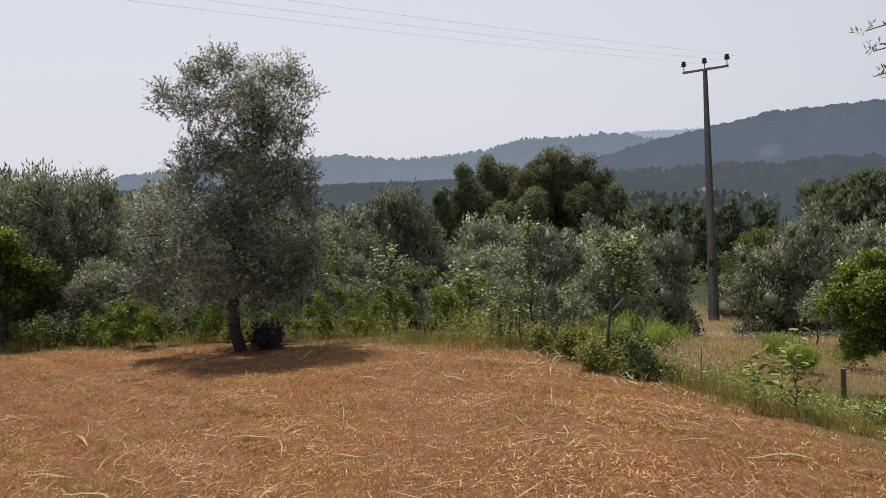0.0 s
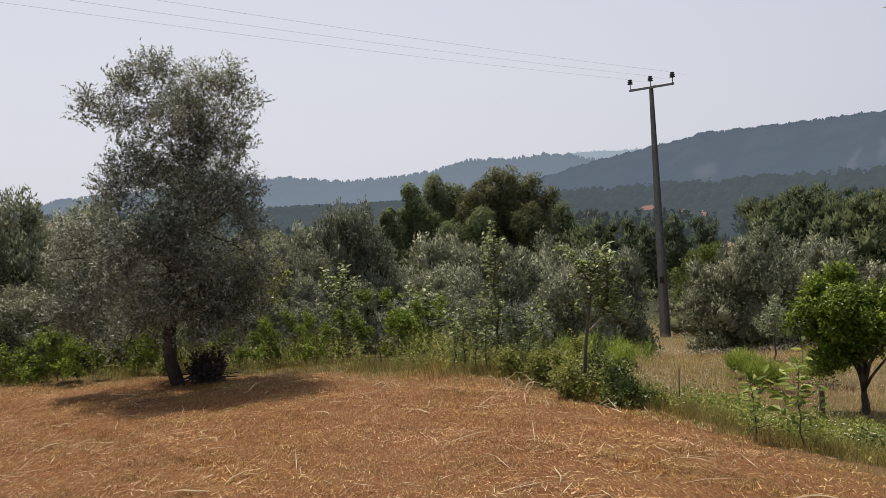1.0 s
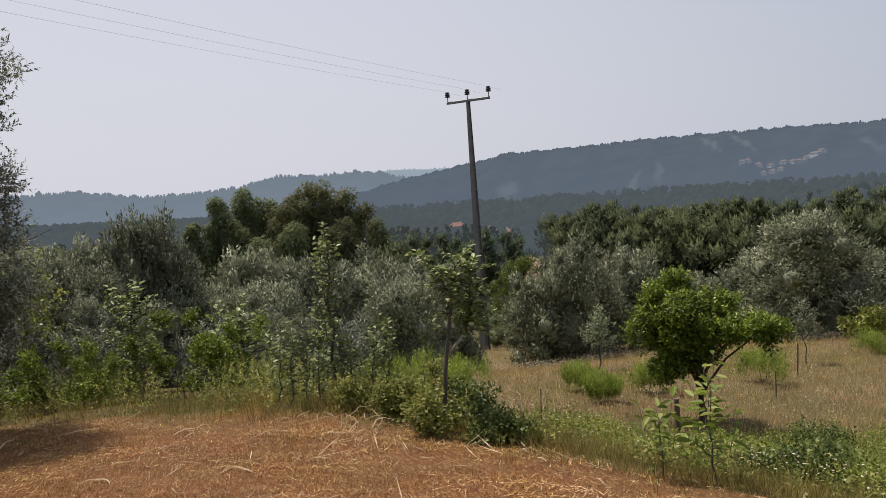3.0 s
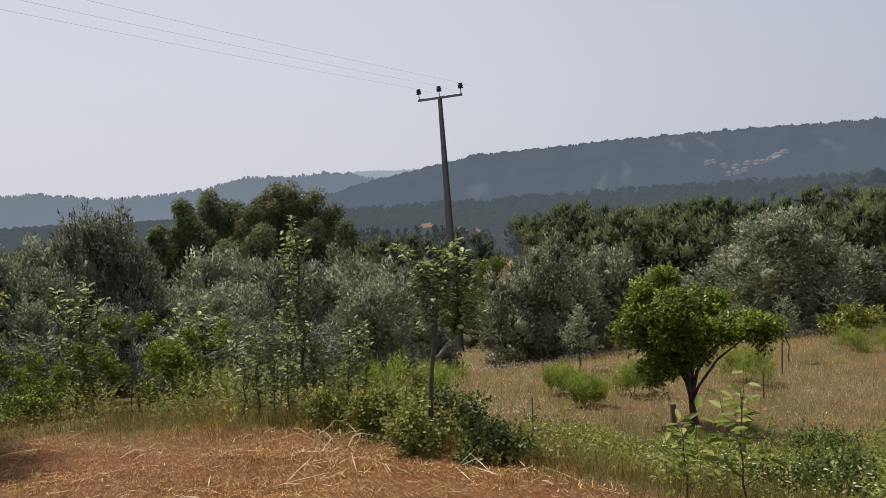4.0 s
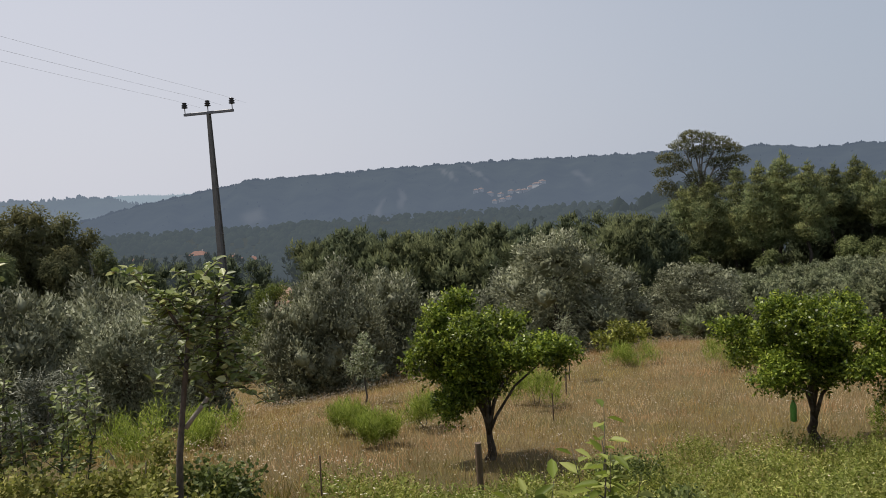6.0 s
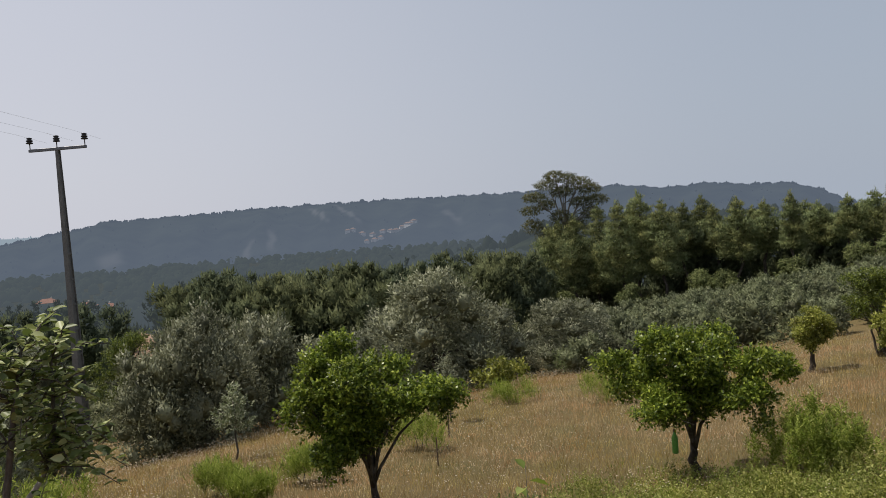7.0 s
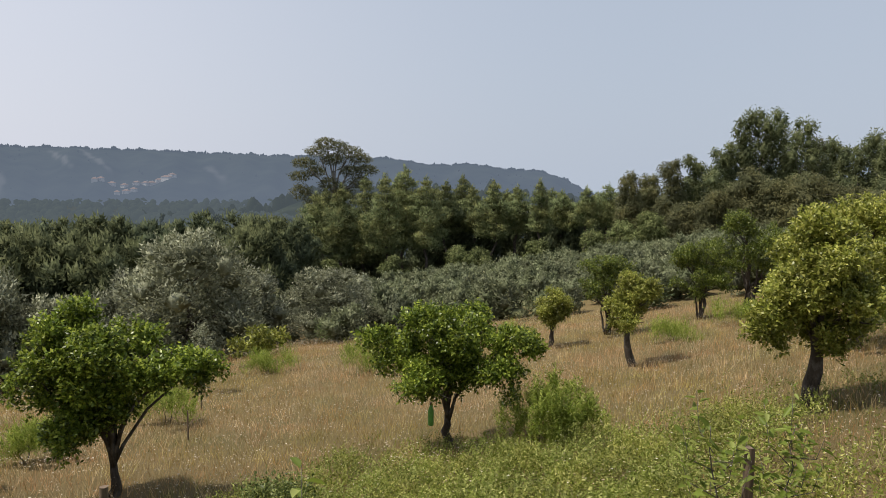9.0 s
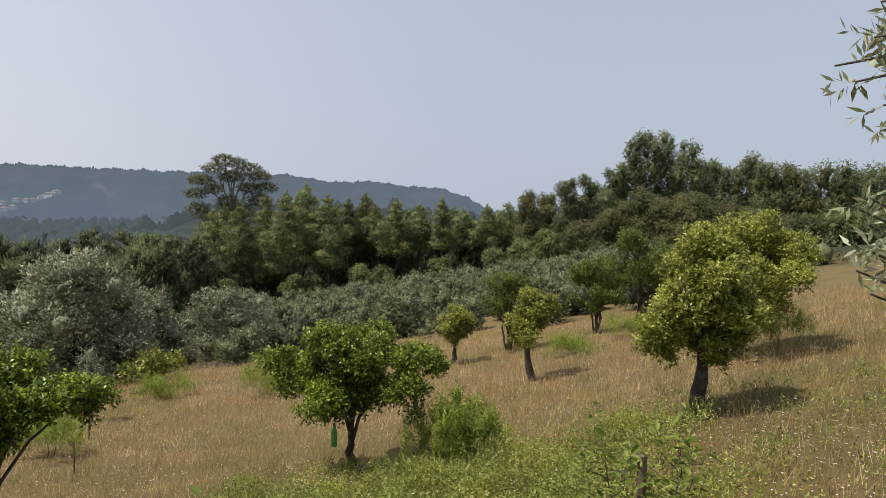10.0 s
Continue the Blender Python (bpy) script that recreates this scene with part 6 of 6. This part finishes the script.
# the olive beside the camera's way, of which only hanging twigs are seen
nt = thing("olive_tree", 4.95, 2.9, h1(4.95, 2.9), "olive tree with hanging silvery twigs beside the field", "olive tree")
rs = np.random.RandomState(17)
part("trunk", tube(bend((0, 0, -0.1), (-0.1, 0.1, 1.5), rs, 5, 0.05), np.linspace(0.17, 0.11, 6), 9, 3), M_BARK, nt, smooth=True)
g0 = h1(4.95, 2.9)
for gx, gy, gz in [(3.11, 4.66, 1.26), (3.14, 4.6, 1.22), (3.09, 4.56, 1.42), (3.1, 4.57, 1.33), (3.07, 4.55, 1.08), (3.1, 4.54, 1.15), (3.1, 4.6, 0.88), (3.12, 4.55, 0.9), (3.12, 4.6, 0.78), (3.14, 4.52, 0.77), (3.12, 4.54, 0.64), (3.16, 4.55, 0.83), (3.15, 4.57, 0.70), (3.3, 4.45, 0.85), (2.66, 4.70, 2.08), (2.70, 4.68, 1.80), (2.69, 4.66, 1.95), (4.7, 2.5, 2.0), (5.3, 2.6, 1.8), (5.1, 3.1, 1.9)]:
    goal = (gx - 4.95, gy - 2.9, gz - g0)
    arch = (goal[0] * 0.45 - 0.04, goal[1] * 0.45, goal[2] + (0.12 if gz > 1 else -0.2))
    path = [(-0.1, 0.1, 1.45 if gz > 1 else 1.1), arch, (goal[0] * 0.8, goal[1] * 0.8, (goal[2] + arch[2]) / 2 + (0.05 if gz > 1 else -0.03)), goal]
    limb = part("limb", tube(path, [0.045, 0.02, 0.008, 0.003], 6, 2), M_BARK, nt, smooth=True)
    bl = [tuple(np.array(path[2]) * (1 - u) + np.array(goal) * u) + (0.015 + 0.03 * (1 - u), 1.0) for u in (0.3, 0.55, 0.8, 1.0)]
    part("leaves", foliage(bl, 14, 8, 0.07, 0.05, 0.012, int(gx * 1000 + gz * 100), shell=0.1, up=0.3, spread=0.8), M_PALE, limb)

part("crown", foliage([(rs.uniform(-0.35, 0.45), rs.uniform(-0.5, 0.3), 2.0 + 0.22 * k, 0.5, 0.9) for k in range(9)], 1300, 8, 0.2, 0.07, 0.02, 19, shell=0.3, up=0.5, clumps=6, round_off=0.4, plain=True), M_OLIVE, nt)

# long pale stalks and husks left on the field
rs = np.random.RandomState(23)
for k in range(120):
    if k < 10:
        x, y = 1.0 + rs.uniform(-0.35, 0.35), 9.0 + rs.uniform(-0.25, 0.25)
    else:
        x, y = rs.uniform(-5.0, 2.6), rs.uniform(3.4, 11.0)
        if from_edge(x, y) < 0.2:
            continue
    n, length, a = 8, 0.1 + 0.45 * rs.rand() ** 1.5, rs.uniform(0, 6.28)
    wid = 0.004 + 0.007 * rs.rand() ** 2
    v, f = [], []
    for i in range(n + 1):
        u = i / n
        a2 = a + (0.08 + 0.12 * (k % 3)) * math.sin(u * 3.4 + k)
        px, py = length * (u - 0.5) * math.cos(a2), length * (u - 0.5) * math.sin(a2)
        up = 0.02 + (0.09 * u * (k % 2) if k < 10 else 0) + (0.05 if k < 10 else 0.014) * math.sin(math.pi * u) * rs.uniform(0.6, 1.2)
        w = wid * math.sin(math.pi * (0.12 + 0.8 * u))
        for o, hh in ((-1, 0), (0, w * 0.7), (1, 0)):
            v.append((px - o * w * math.sin(a2), py + o * w * math.cos(a2), up + hh))
        if i:
            b = 3 * i
            f += [(b - 3, b - 2, b + 1, b), (b - 2, b - 1, b + 2, b + 1)]
    o = new("dry_stalk", mesh_of("dry_stalk", v, f, M_HUSK))
    o.matrix_basis = pose(x, y, h1(x, y))
    tagged(o, "pale dry maize leaf lying on red soil", "dry stalk", "dry stalks on the field")

x, y = spread_points(rs, 80000, -10, 4, 3, 13.5, lambda x, y: smooth(-0.4, 0.2, from_edge(x, y)) * np.clip(0.28 + 0.75 * smooth(2.6, 0.0, from_edge(x, y)) + 0.35 * smooth(-1.5, -5, x) + 0.4 * smooth(0.3, 0.8, wave(x * 0.9, y * 0.9, 5.0)), 0, 1))
grass("stubble_grass", x, y, 0.075, 0.006, M_STUBBLE, "short yellowish stubble grass on the mown field", 4, 1.2)

cx, cy = spread_points(rs, 52000, -9, 3.9, 1.8, 12.8, lambda x, y: smooth(-0.1, 0.4, from_edge(x, y)) * np.clip(0.5 + 0.5 * smooth(-0.4, 0.4, wave(x * 1.1, y * 1.1, 21.0)) + 0.5 * smooth(-1, -4, x), 0, 1) * np.clip(1.5 - np.hypot(x, y - 2) / 11, 0.3, 1))
x, y = np.repeat(cx, 7), np.repeat(cy, 7)
x, y = x + rs.normal(0, 0.022, len(x)), y + rs.normal(0, 0.022, len(y))
grass("stubble_grass", x, y, 0.055, 0.006, M_STUBBLE, "tufts of short golden-brown stubble on red soil", 5, 1.6)

x, y = spread_points(rs, 34000, -1.0, 3.6, 6.0, 11.8, lambda x, y: smooth(0.7, -0.1, from_edge(x, y) + 0.3 * wave(x * 2.6, y * 2.6, 3.3)) * smooth(-1.6, -0.7, from_edge(x, y)))
grass("bank_grass", x, y, 0.2, 0.006, M_EDGEGRASS, "rough straw-tipped grass on the field's bank", 6, 1.0)

# leafy weeds that edge the field and the near meadow
wx, wy = spread_points(rs, 3600, -9, 4.2, 4, 15, lambda x, y: smooth(0.35, -0.2, from_edge(x, y)) * smooth(-2.2, -0.4, from_edge(x, y)) * (0.35 + 0.65 * (wave(x, y, 6.0) > 0)))
bl = [(a, b, c + 0.08, 0.10, 1.2) for a, b, c in zip(wx, wy, height(wx, wy))]
tagged(new("edge_weeds", mesh_of("edge_weeds", *foliage(bl, 1900, 5, 0.10, 0.040, 0.016, 44, shell=0.2, up=1.0), M_EDGEWEED)), "leafy green weeds along the field's edge", "weeds", kind="stuff")
wx, wy = spread_points(rs, 22000, 3.6, 14, 0, 11, lambda x, y: smooth(-1.4, -3.4, from_edge(x, y)) * meadow_green(x, y) * (0.12 + 0.88 * smooth(3.8, 6.0, y + 0.8 * wave(x, y, 8.0))))
bl = [(a, b, c + 0.13 + 0.10 * k, 0.13 + 0.05 * k, 1.2) for a, b, c, k in zip(wx, wy, height(wx, wy), wave(wx * 2.1, wy * 2.1, 11.0))]
tagged(new("meadow_herbs", mesh_of("meadow_herbs", *foliage(bl, 21000, 6, 0.15, 0.042, 0.019, 45, shell=0.2, up=1.2, plain=True), M_HERB)), "soft light green herbs in the near meadow", "weeds", kind="stuff")
wx, wy = spread_points(rs, 9000, -10, 1.6, 10, 16, lambda x, y: smooth(0.0, -0.5, from_edge(x, y)) * smooth(-3.4, -1.6, from_edge(x, y)) * smooth(-0.1, 0.5, wave(x * 1.4, y * 1.4, 15.0)))
bl = [(a, b, c + 0.2 + 0.12 * k, 0.2, 1.5) for a, b, c, k in zip(wx, wy, height(wx, wy), wave(wx * 2, wy * 2, 5.0))]
tagged(new("verge_weeds", mesh_of("verge_weeds", *foliage(bl, 2600, 7, 0.16, 0.05, 0.018, 46, shell=0.2, up=1.6, plain=True), M_EDGEWEED)), "tall leafy weeds on the verge below the thicket", "weeds", kind="stuff")
